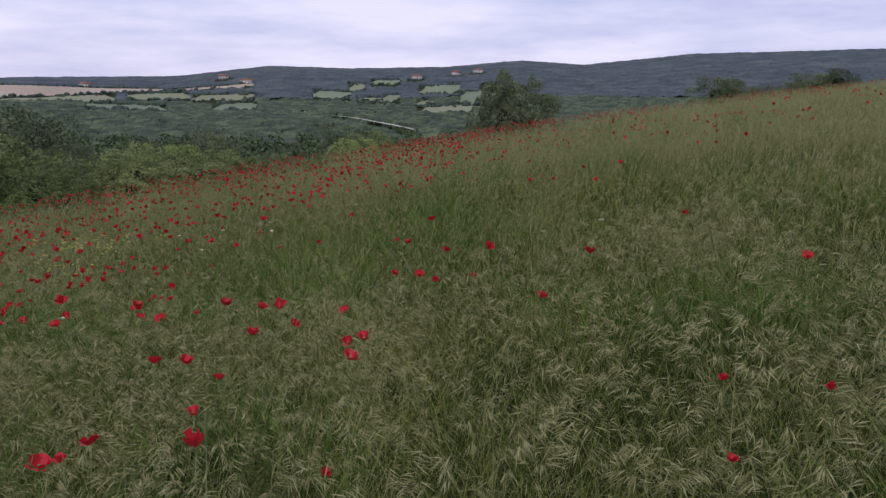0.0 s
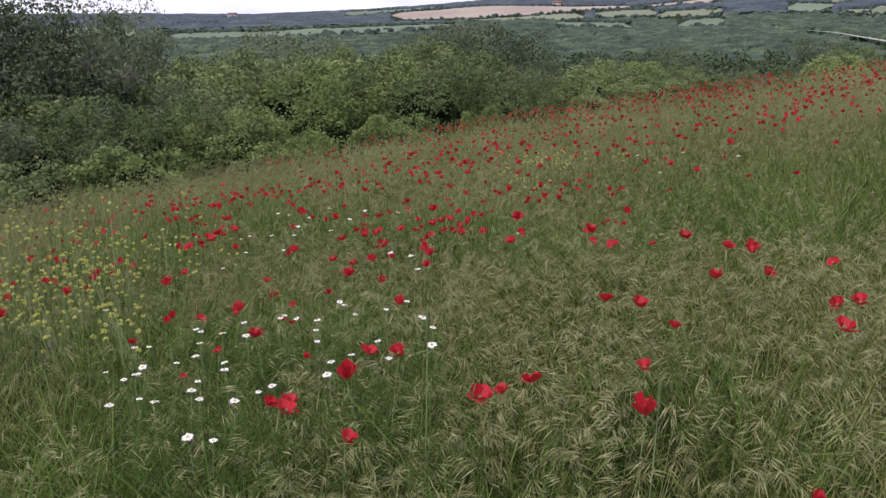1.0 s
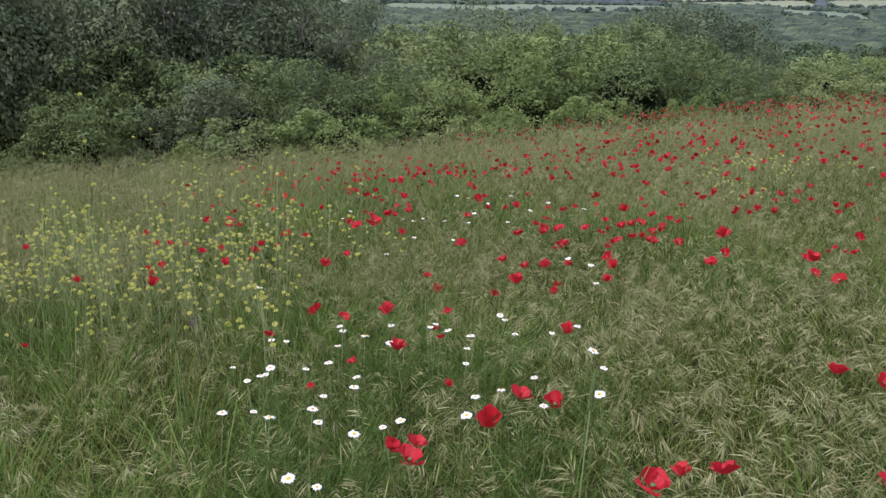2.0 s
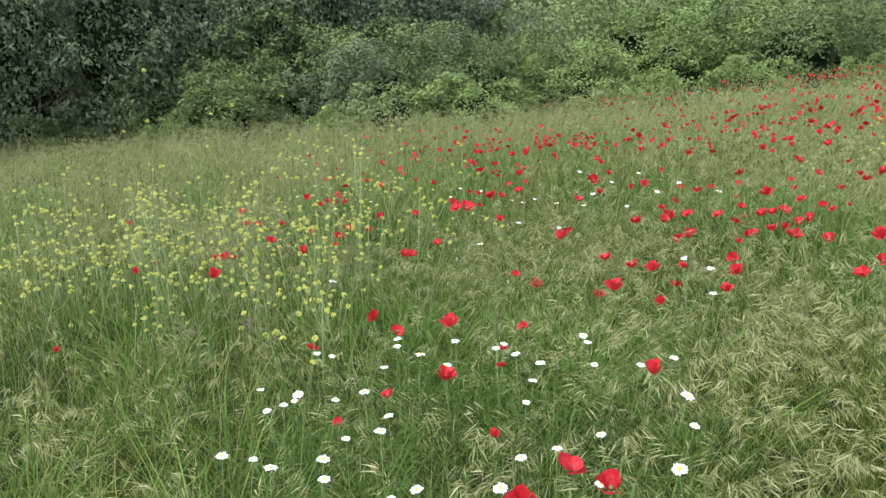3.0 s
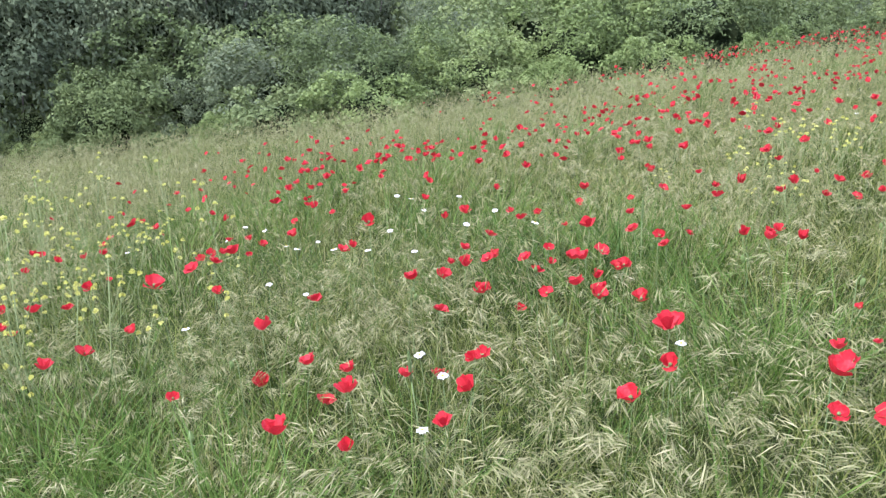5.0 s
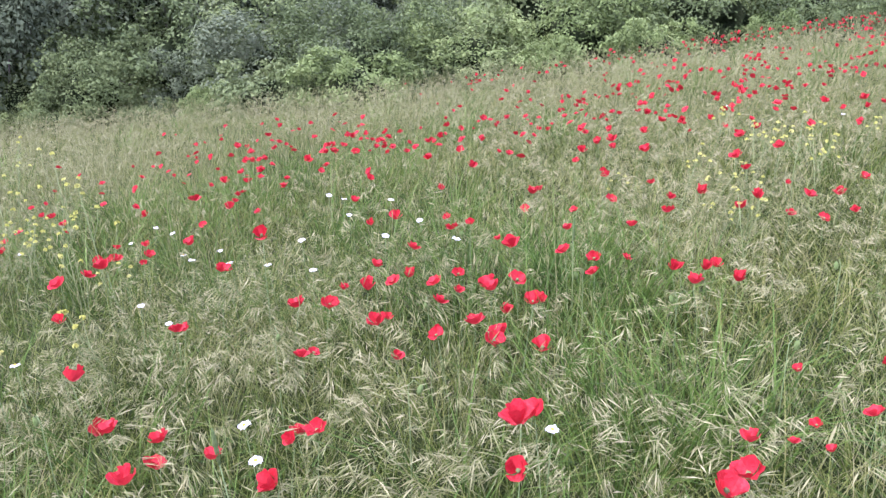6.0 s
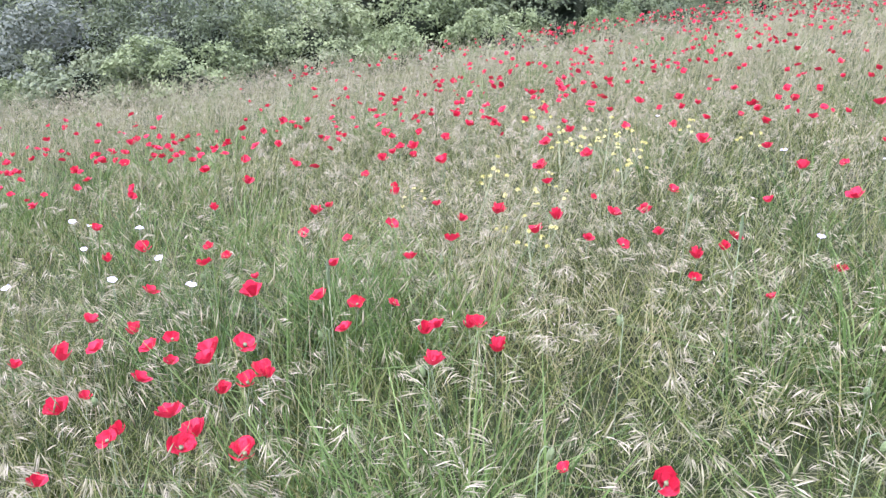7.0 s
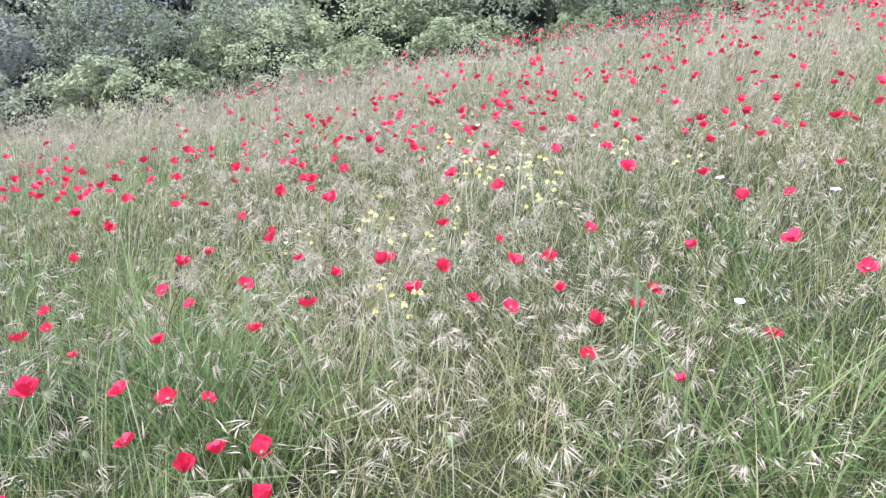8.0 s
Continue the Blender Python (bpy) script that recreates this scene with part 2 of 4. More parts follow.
def field(name, az0, az1, r0, r1, material, label, lift=0.5, slant=0.0):
    """A field draped over the far slope, with uneven borders."""
    na, nr = 24, 10
    u, w = np.meshgrid(np.linspace(0, 1, na), np.linspace(0, 1, nr))
    wob = 0.03 * np.sin(u * 9 + az0) + 0.02 * np.sin(u * 23 + r0)
    a = np.radians(az0 + (az1 - az0) * u + slant * (w - 0.5))
    full = np.sqrt(np.clip(1 - np.abs(2 * u - 1) ** 14, 0.02, 1))
    r = (r0 + r1) / 2 + (r1 - r0) * full * np.clip(w - 0.5 + wob * (w - 0.5) * 4, -0.6, 0.6)
    x, y = r * np.sin(a), r * np.cos(a)
    z = ground_z(x, y) + lift
    v = np.stack([x, y, z], -1).reshape(-1, 3)
    i, j = np.meshgrid(np.arange(nr - 1), np.arange(na - 1), indexing="ij")
    q = np.stack([i * na + j, i * na + j + 1, (i + 1) * na + j + 1, (i + 1) * na + j], -1).reshape(-1, 4)
    tagged(bulk(name, [(v, q)], material), label, "field", kind="structure")


FIELDS = [
    (-3.0, 12.4, 660, 790, M_STRAW), (12.6, 17.6, 665, 745, M_STRAW), (0.5, 9.2, 545, 640, M_HAY), (10.0, 13.7, 562, 628, M_HAY), (13.9, 17.6, 546, 592, M_HAY),
    (7.6, 12.2, 420, 500, M_CROP), (15.2, 17.8, 455, 522, M_CROP), (-17.2, 1.0, 405, 520, M_CROP), (-6.0, 0.2, 812, 930, M_CROP),
    (21.5, 23.8, 566, 660, M_CROP), (23.8, 24.8, 686, 762, M_HAY), (25.2, 27.1, 758, 800, M_CROP), (24.3, 25.8, 534, 572, M_HAY), (26.0, 27.1, 524, 614, M_HAY),
    (28.4, 31.0, 622, 738, M_CROP), (28.2, 29.3, 490, 526, M_HAY), (28.3, 31.8, 388, 476, M_HAY), (31.1, 32.3, 486, 650, M_CROP), (32.4, 33.8, 524, 716, M_CROP),
    (-30, -19, 480, 640, M_CROP),
]
FIELD_LABELS = {M_STRAW: "harvested pale straw field on the far slope", M_CROP: "green crop field between hedges on the far slope", M_HAY: "yellowish green hay meadow on the far slope"}
for a0, a1, r0, r1, m in FIELDS:
    field("field", a0, a1, r0, r1, m, FIELD_LABELS[m], slant=0.5 if a1 > 15 else -0.4)


TRACK_AZ, TRACK_R = [20.8, 23.1, 25.3, 28.1], [440, 330, 276, 230]


def build_track():
    az = np.linspace(20.8, 28.1, 30)
    r = np.interp(az, TRACK_AZ, TRACK_R)
    w = 3.2
    a = np.radians(az)
    rows = []
    for s in (-w, w):
        x, y = (r + s) * np.sin(a), (r + s) * np.cos(a)
        rows.append(np.stack([x, y, ground_z(x, y) + 1.2], -1))
    v = np.concatenate(rows)
    k = np.arange(29)
    tagged(bulk("track", [(v, np.stack([k, k + 1, k + 31, k + 30], -1))], M_TRACK), "pale grassy track crossing the valley woods", "track", kind="structure")


build_track()


# ---- far woods: crowns past counting ----
HOUSES = [(15.8, 860, 0), (7.6, 805, 20), (17.2, 755, -10), (28.2, 815, 15), (30.8, 870, 40), (32.2, 880, -25), (-13.1, 900, 10)]


def in_field(az, r):
    hit = np.zeros(len(r), bool)
    for a0, a1, r0, r1, _ in FIELDS:
        hit |= (az > a0 - 0.05) & (az < a1 + 0.05) & (r > r0 - 30) & (r < r1 + 3)
    track_r = np.interp(az, TRACK_AZ, TRACK_R)
    hit |= (az > 20.7) & (az < 28.2) & (r > track_r - 30) & (r < track_r + 5)
    for a0, r0, _ in HOUSES:
        hit |= (np.abs(az - a0) < 0.55) & (r > r0 - 45) & (r < r0 + 7)
    return hit


def crown_blobs(rng, x, y, size, flat=0.8, rounds=2):
    bm = bmesh.new()
    bmesh.ops.create_icosphere(bm, subdivisions=rounds, radius=1.0)
    base = np.array([v.co[:] for v in bm.verts])
    tri = np.array([[v.index for v in f.verts] for f in bm.faces])
    bm.free()
    n = len(x)
    jag = 1 + rng.uniform(-0.34, 0.34, (n, len(base), 1))
    turn = rng.uniform(0, 6.28, n)
    c, s = np.cos(turn)[:, None], np.sin(turn)[:, None]
    b = base[None] * jag
    bx, by = b[..., 0] * c - b[..., 1] * s, b[..., 0] * s + b[..., 1] * c
    sz = size[:, None]
    wide = rng.uniform(0.8, 1.25, n)[:, None]
    v = np.stack([x[:, None] + bx * sz * wide, y[:, None] + by * sz, ground_z(x, y)[:, None] + sz * flat * 0.75 + b[..., 2] * sz * flat], -1)
    f = tri[None] + (np.arange(n) * len(base))[:, None, None]
    return v.reshape(-1, 3), f.reshape(-1, 3)


def leaf_cards(rng, centre, normal, size):
    """Small folded leaves: two triangles each, at the given centres, about facing the normals."""
    n = len(centre)
    ref = rng.normal(size=(n, 3))
    a = np.cross(normal, ref)
    a /= np.linalg.norm(a, axis=1, keepdims=True) + 1e-9
    b = np.cross(normal, a)
    sz = np.asarray(size)[:, None]
    fold = normal * sz * 0.18
    v = np.stack([centre - a * sz * 0.62, centre - b * sz * 0.36 + fold, centre + a * sz * 0.62, centre + b * sz * 0.36 + fold], 1)
    return v.reshape(-1, 3), (np.arange(n)[:, None] * 4 + np.arange(4))


def leaf_tips(rng, centre, normal, size):
    """Small pointed leaves of one triangle each."""
    n = len(centre)
    a = np.cross(normal, rng.normal(size=(n, 3)))
    a /= np.linalg.norm(a, axis=1, keepdims=True) + 1e-9
    b = np.cross(normal, a)
    sz = np.asarray(size)[:, None]
    v = np.stack([centre - a * sz * 0.5 - b * sz * 0.38, centre - a * sz * 0.4 + b * sz * 0.38, centre + a * sz * 0.7], 1)
    return v.reshape(-1, 3), (np.arange(n)[:, None] * 3 + np.arange(3))


def crown_domes(x, y, cell):
    """Rounded crowns side by side, of uneven size and height, from 0 to 1."""
    gx, gy = np.floor(x / cell), np.floor(y / cell)
    best = np.zeros_like(x)
    for di in (-1, 0, 1):
        for dj in (-1, 0, 1):
            ix, iy = gx + di, gy + dj
            h1, h2, h3 = (np.modf(np.abs(np.sin(ix * a + iy * b) * 43758.5))[0] for a, b in ((12.99, 78.23), (39.35, 11.14), (73.16, 52.24)))
            far = np.hypot(x - (ix + h1) * cell, y - (iy + h2) * cell) / (cell * (0.55 + 0.45 * h3))
            best = np.maximum(best, np.sqrt(np.clip(1 - far**2, 0, 1)) * (0.45 + 0.55 * h3))
    return best


def canopy(rng, r0, r1, steps, cell, tall):
    """Closed woodland over the far slopes, open where the fields, the track and the houses lie."""
    a = np.r_[np.arange(-60, -32, 0.5), np.arange(-32, 61, 0.13)]
    az, r = np.meshgrid(a, np.geomspace(r0, r1, steps))
    az = az + rng.uniform(-0.05, 0.05, az.shape)
    r = r * (1 + rng.uniform(-0.004, 0.004, r.shape))
    x, y = r * np.sin(np.radians(az)), r * np.cos(np.radians(az))
    up = tall * smooth(190, 235, r) * (0.1 + 1.0 * crown_domes(x, y, cell) + 0.5 * crown_domes(x + 40, y - 30, cell * 2.7) + rng.uniform(-0.12, 0.12, x.shape))
    up *= np.where(r > 860, 0.55, 1.0)
    open_land = in_field(az.ravel() + rng.normal(0, 0.05, az.size), r.ravel() + rng.normal(0, 3, az.size)).reshape(az.shape)
    glade = patch(x, y, 0.021, 1.7) + 0.5 * patch(x, y, 0.06, 0.4) > 1.05
    up = np.where(open_land, -2.0, np.where(glade, 0.3, up))
    v = np.stack([x, y, ground_z(x, y) + up], -1).reshape(-1, 3)
    n = len(a)
    i, j = np.meshgrid(np.arange(steps - 1), np.arange(n - 1), indexing="ij")
    return v, np.stack([i * n + j, i * n + j + 1, (i + 1) * n + j + 1, (i + 1) * n + j], -1).reshape(-1, 4)


def build_far_woods():
    rng = np.random.default_rng(11)
    ob = bulk("valley_woods", [canopy(rng, 190, 540, 76, 4.6, 1.7)], M_WOODS, shade=False)
    tagged(ob, "dense dark green woodland filling the valley", "woodland", kind="stuff")
    ob = bulk("hill_woods", [canopy(rng, 538, 1012, 66, 6.0, 1.7)], M_HAZE_WOODS, shade=False)
    tagged(ob, "bluish green wooded hills along the skyline, tinted for haze", "woodland", kind="stuff")
    # hedges and single trees between the fields
    hx, hy, hs = [], [], []
    for a0, a1, r0, r1, _ in FIELDS:
        for rr in (r0 - 6, r1 + 4):
            k = int((a1 - a0) * 11)
            aa = np.radians(rng.uniform(a0, a1, k))
            q = rr + rng.normal(0, 7, k)
            hx.append(q * np.sin(aa)), hy.append(q * np.cos(aa)), hs.append(0.5 + 1.5 * rng.random(k) ** 2)
    ob = bulk("field_hedges", [crown_blobs(rng, np.concatenate(hx), np.concatenate(hy), np.concatenate(hs), 0.8, 1)], M_HEDGEROW, shade=False)
    tagged(ob, "dark hedges and single trees between far fields", "hedge", kind="stuff")
    # nearer woods below the thicket, with leaves
    n = 800
    az, r = rng.uniform(-40, 44, n), np.exp(rng.uniform(np.log(62), np.log(250), n))
    x, y = r * np.sin(np.radians(az)), r * np.cos(np.radians(az))
    cc, nn, ss = [], [], []
    for px, py, pr in zip(x, y, r):
        k = 62
        d = rng.normal(size=(k, 3))
        d /= np.linalg.norm(d, axis=1, keepdims=True)
        s = rng.uniform(0.9, 2.0)
        lump = 0.75 + 0.25 * np.sin(d[:, 0] * 5 + px) * np.sin(d[:, 1] * 5 + py) + rng.uniform(-0.12, 0.12, k)
        cc.append(d * s * lump[:, None] * (1, 1, 0.85) + (px, py, z_at(px, py) + s * 0.55))
        nn.append(d + rng.normal(0, 0.4, (k, 3)))
        ss.append(rng.uniform(0.35, 0.62, k) * (0.5 + pr / 300))
    nn = np.concatenate(nn)
    nn /= np.linalg.norm(nn, axis=1, keepdims=True)
    ob = bulk("valley_scrub", [leaf_cards(rng, np.concatenate(cc), nn, np.concatenate(ss))], M_SCRUB)
    tagged(ob, "dark leafy scrub on the slope below the meadow", "scrub", kind="stuff")


build_far_woods()


def tube(bm, pts, radii, sides=6):
    rings = []
    for k, (p, r) in enumerate(zip(pts, radii)):
        p = Vector(p)
        a, b = Vector(pts[max(0, k - 1)]), Vector(pts[min(len(pts) - 1, k + 1)])
        q = (b - a).to_track_quat("Z", "Y")
        rings.append([bm.verts.new(p + q @ Vector((r * math.cos(6.2832 * s / sides), r * math.sin(6.2832 * s / sides), 0))) for s in range(sides)])
    for lo, hi in zip(rings, rings[1:]):
        for s in range(sides):
            bm.faces.new((lo[s], lo[(s + 1) % sides], hi[(s + 1) % sides], hi[s]))
    bm.faces.new(rings[-1])


def block(bm, cx, cy, cz, sx, sy, sz):
    m = bmesh.ops.create_cube(bm, size=1.0)
    bmesh.ops.scale(bm, vec=(sx, sy, sz), verts=m["verts"])
    bmesh.ops.translate(bm, vec=(cx, cy, cz), verts=m["verts"])


def farmhouse():
    root = new("farmhouse")
    bm = bmesh.new()
    block(bm, 0, 0, 2.6, 14, 8, 5.2)
    part("wall", bm, M_PLASTER, root)
    bm = bmesh.new()
    vs = [bm.verts.new(p) for p in ((-7.5, -4.6, 5.2), (7.5, -4.6, 5.2), (7.5, 4.6, 5.2), (-7.5, 4.6, 5.2), (-7.5, 0, 7.6), (7.5, 0, 7.6))]
    for f in ((0, 1, 5, 4), (2, 3, 4, 5), (0, 4, 3), (1, 2, 5), (3, 2, 1, 0)):
        bm.faces.new([vs[k] for k in f])
    part("roof", bm, M_TILE, root)
    for wx in (-4.5, 0, 4.5):
        for wz in (1.6, 3.9):
            bm = bmesh.new()
            block(bm, wx, -4.02, wz, 1.1, 0.12, 1.4)
            part("window", bm, M_PANE, root)
    return tagged(root, "pale plastered farmhouse with a clay tile roof", "house", "farmhouses on the far slope")


house = farmhouse()
houses_used = []
for a, r, turn in HOUSES:
    hx, hy = r * math.sin(radians(a)), r * math.cos(radians(a))
    m = pose(hx, hy, z_at(hx, hy) - 0.2, 0, 0, turn - a) @ Matrix.Scale(0.62, 4)
    place(house, m, houses_used)


# ---- shrubs and trees ----
def crown_leaves(rng, lobes, count, leaf):
    """Leaves on small sprays that cover the lobes (x, y, z, radius) of a crown."""
    lobes = np.asarray(lobes, float)
    per = 14
    d = rng.normal(size=(len(lobes), per, 3)) + lobes[:, None, :3] * (1.6, 1.6, 0.6) + (0, 0, 0.25)
    d /= np.linalg.norm(d, axis=2, keepdims=True)
    size = lobes[:, None, 3] * rng.uniform(0.30, 0.52, (len(lobes), per))
    at = lobes[:, None, :3] + d * (lobes[:, None, 3] * rng.uniform(0.55, 1.05, (len(lobes), per)))[..., None]
    at, size, way = at.reshape(-1, 3), size.ravel(), d.reshape(-1, 3)
    share = size**2
    pick = rng.choice(len(at), count, p=share / share.sum())
    n = rng.normal(size=(count, 3)) + 0.55 * way[pick] + (0, 0, 0.25)
    n /= np.linalg.norm(n, axis=1, keepdims=True)
    c = at[pick] + n * (size[pick] * (1.0 - 0.55 * rng.random(count) ** 2 + np.abs(rng.normal(0, 0.14, count))))[:, None] * (1.15, 1.15, 0.8)
    # some leaves sit deeper, between the lobes
    deep = rng.random(count) < 0.12
    span = np.abs(lobes[:, :2]).max()
    c[deep] = n[deep] * rng.uniform(0.75, 1.0, (deep.sum(), 1)) * (span * 0.72, span * 0.72, 0.36) + (0, 0, 0.44)
    c[:, 2] = np.maximum(c[:, 2], 0.01)
    nrm = n + rng.normal(0, 0.45, (count, 3)) + (0, 0, 0.25)
    nrm /= np.linalg.norm(nrm, axis=1, keepdims=True)
    return leaf_tips(rng, c, nrm, leaf * rng.uniform(0.6, 1.4, count))


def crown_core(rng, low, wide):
    """A ragged near-black body inside a crown; its colour paints the shade between leaves."""
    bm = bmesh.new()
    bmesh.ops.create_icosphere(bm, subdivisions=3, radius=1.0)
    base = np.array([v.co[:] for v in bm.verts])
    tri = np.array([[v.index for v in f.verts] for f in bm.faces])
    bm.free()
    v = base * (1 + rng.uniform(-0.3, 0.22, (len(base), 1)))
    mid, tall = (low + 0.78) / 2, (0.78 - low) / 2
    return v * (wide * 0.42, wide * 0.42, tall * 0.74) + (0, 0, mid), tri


def shrub(name, seed, material, count=2600, wide=0.62, leaf=0.075, stems=5, trunk=0.0, label="", category="shrub", bare=0):
    """A shrub or small tree one metre high at scale 1, on its own stems: lobes of leaf sprays over a dark core painted
    as inner shade.
    """
    rng = np.random.default_rng(seed)
    root = new(name)
    lobes = []
    low = 0.06 + 0.5 * trunk
    for k in range(34):
        z = low + (0.88 - low) * (k + rng.random()) / 34
        a, u = k * 2.4 + rng.normal(0, 0.5), (z - low) / (0.95 - low)
        reach = wide * (0.72 + 0.28 * math.sin(min(1, u * 2.2) * 1.57)) * math.sqrt(max(0.04, 1 - max(0, u * 1.25 - 0.3) ** 2)) * rng.uniform(0.55, 1.12)
        lobes.append((reach * math.cos(a), reach * math.sin(a), z, 0.10 + 0.13 * rng.random() ** 1.5))
    bm = bmesh.new()
    for k in range(stems):
        lx, ly, lz, _ = lobes[k * 3 + 3]
        b = rng.normal(0, 0.05, 2)
        tube(bm, [(b[0], b[1], -0.08), (b[0] * 2 + lx * 0.3, b[1] * 2 + ly * 0.3, lz * 0.45), (lx, ly, lz)], [0.014 + 0.04 * trunk, 0.008, 0.003], 5)
    part("stem" if not trunk else "trunk", bm, M_BARK, root)
    for _ in range(bare):
        bm = bmesh.new()
        a, z = rng.uniform(0, 6.28), rng.uniform(0.35, 0.8)
        tip = Vector((math.cos(a) * wide * 1.12, math.sin(a) * wide * 1.12, z + rng.uniform(-0.02, 0.12)))
        mid = tip * 0.6 + Vector((0, 0, z * 0.35))
        tube(bm, [(tip.x * 0.25, tip.y * 0.25, z - 0.1), tuple(mid), tuple(tip)], [0.006, 0.004, 0.0015], 4)
        for _ in range(9):
            o = mid.lerp(tip, rng.random())
            e = o + Vector(rng.normal(0, 0.05, 3)) + (tip - mid) * 0.35
            tube(bm, [tuple(o), tuple(o.lerp(e, 0.5) + Vector((0, 0, -0.008))), tuple(e)], [0.0022, 0.0016, 0.0008], 3)
        part("dead_branch", bm, M_DEAD, root, "bare grey dead branch")
    bulk("shade_core", [crown_core(rng, low - 0.05, wide)], M_INNER_SHADE, root, shade=False)
    bulk("crown", [crown_leaves(rng, lobes, count, leaf)], material, root, shade=False)
    return tagged(root, label, category, "thicket below the meadow")


SHRUBS = [
    shrub("shrub", 1, M_LEAF[1], 8500, 0.75, 0.038, label="low bright green bramble at the meadow's edge"),
    shrub("shrub", 8, M_LEAF[0], 8500, 0.7, 0.038, label="low mid-green hawthorn at the meadow's edge"),
    shrub("shrub", 2, M_LEAF[0], 13500, 0.62, 0.023, label="mid-green hawthorn shrub in the thicket"),
    shrub("shrub", 3, M_LEAF[2], 13500, 0.58, 0.0225, label="dark green oak scrub in the thicket"),
    shrub("shrub", 4, M_LEAF[1], 14500, 0.6, 0.022, label="fresh green elm shrub in the thicket"),
    shrub("shrub", 5, M_LEAF[0], 13500, 0.5, 0.0225, label="tall mid-green shrub in the thicket"),
]
TREES = [
    shrub("tree", 6, M_LEAF[2], 13000, 0.44, 0.0185, 6, 0.14, label="dark green young oak tree behind the thicket", category="tree"),
    shrub("tree", 7, M_LEAF[0], 13000, 0.40, 0.0185, 6, 0.15, label="mid-green field elm tree behind the thicket", category="tree"),
    shrub("tree", 9, M_LEAF[2], 13000, 0.34, 0.018, 6, 0.12, label="slender dark green young oak tree behind the thicket", category="tree"),
    shrub("tree", 12, M_LEAF[2], 18000, 0.40, 0.017, 8, 0.08, label="tall dense dark green oak tree at the thicket's end", category="tree", bare=5),
]

TOP_AZ = [-70, -50, -30, -26, -20.7, -18, -16, -12, -9, -5.8, -2, 2.6, 5.2, 10, 15, 19, 22, 24, 27, 31]
TOP_EL = [3.0, 2.6, 1.6, 0.6, 0.8, -1.3, -2.4, -1.7, -1.1, -2.2, -1.4, -1.0, -2.4, -2.5, -2.5, -3.3, -2.4, -2.6, -3.0, -2.4]


def plant_thicket():
    rng = np.random.default_rng(21)
    used = []
    rows = [(1.7, 1.5, 0.6, 1.15, (0, 0, 1)), (3.0, 2.0, 1.2, 2.1, (2, 3, 5, 2)), (5.0, 2.5, 1.9, 3.2, (2, 2, 3, 5)), (8.0, 3.1, 2.6, 4.6, (3, 3, 5, 6, 7, 8)),
            (12.5, 4.4, 3.4, 6.0, (6, 8, 7))]
    kinds = SHRUBS + TREES
    for d0, step, low, high, choice in rows:
        x = -25.0
        while x < 18:
            x += step * rng.uniform(0.75, 1.25)
            if d0 > 9 and x < -9:
                continue
            d = d0 + rng.uniform(-0.35, 0.5) * (1 + d0 * 0.12)
            px, py = x - 0.15 * d, float(np.interp(x, EDGE_X, EDGE_Y)) + 0.98 * d
            r, az = math.hypot(px, py - 0.4), math.degrees(math.atan2(px, py - 0.4))
            top = 1.4 + r * math.tan(radians(float(np.interp(az, TOP_AZ, TOP_EL)))) + rng.uniform(-0.5, 0.3)
            base = z_at(px, py)
            h = min(rng.uniform(low, high) * 1.15, (top - base) * rng.uniform(0.85, 1.08)) if d0 < 6 else min(8.5, (top - base) * rng.uniform(0.62, 0.94))
            if h < 0.35:
                continue
            k = int(rng.choice(choice))
            if 2 < d0 < 6 and x > -5 and rng.random() < 0.5:
                k = 4
            if az < -22.5 and d0 > 2:
                k = int(rng.choice((9, 9, 6) if d0 > 6 else (3, 3, 5) if az < -36 else (3, 5, 2)))
            if h < 1.5 and k > 5:
                k = 3
            fat = rng.uniform(0.95, 1.35) if k < 6 else rng.uniform(0.75, 1.05)
            m = Matrix.LocRotScale((px, py, base - 0.03), Euler((rng.uniform(-0.08, 0.08), rng.uniform(-0.08, 0.08), rng.uniform(0, 6.28))), (h * fat, h * fat, h))
            place(kinds[k], m, used)
    # single crowns that stand out over the rest
    for az, r, el, k, fat in ((-29, 25, 2.0, 9, 0.8), (-33, 24, 2.6, 9, 0.75), (-37.5, 24, 2.4, 6, 0.8), (-42, 23, 3.0, 9, 0.75), (-47, 23, 2.8, 9, 0.8), (-53, 22, 3.0, 6, 0.8), (-25.5, 25, 1.0, 9, 0.9), (-22.5, 26, 1.1, 9, 0.8), (-19.3, 28, 0.2, 9, 0.7), (-9.3, 30, -0.75, 8, 0.9), (-7.2, 28, -1.9, 7, 0.8), (-4.6, 29, -1.9, 5, 0.9),
                              (0.6, 31, -0.95, 6, 0.8), (2.3, 32, -0.6, 8, 1.1), (4.0, 32, -1.0, 6, 0.9), (15.0, 34, -2.1, 8, 0.8), (23.6, 37, -1.9, 6, 0.9), (-13.5, 27, -2.4, 5, 0.9), (-16.0, 26, -3.0, 5, 0.9)):
        px, py = r * math.sin(radians(az)), 0.3 + r * math.cos(radians(az))
        base = z_at(px, py)
        h = (1.43 + r * math.tan(radians(el)) - base) * 0.98
        place(kinds[k], Matrix.LocRotScale((px, py, base - 0.03), Euler((0.03, -0.04, az)), (h * fat, h * fat, h)), used)


plant_thicket()

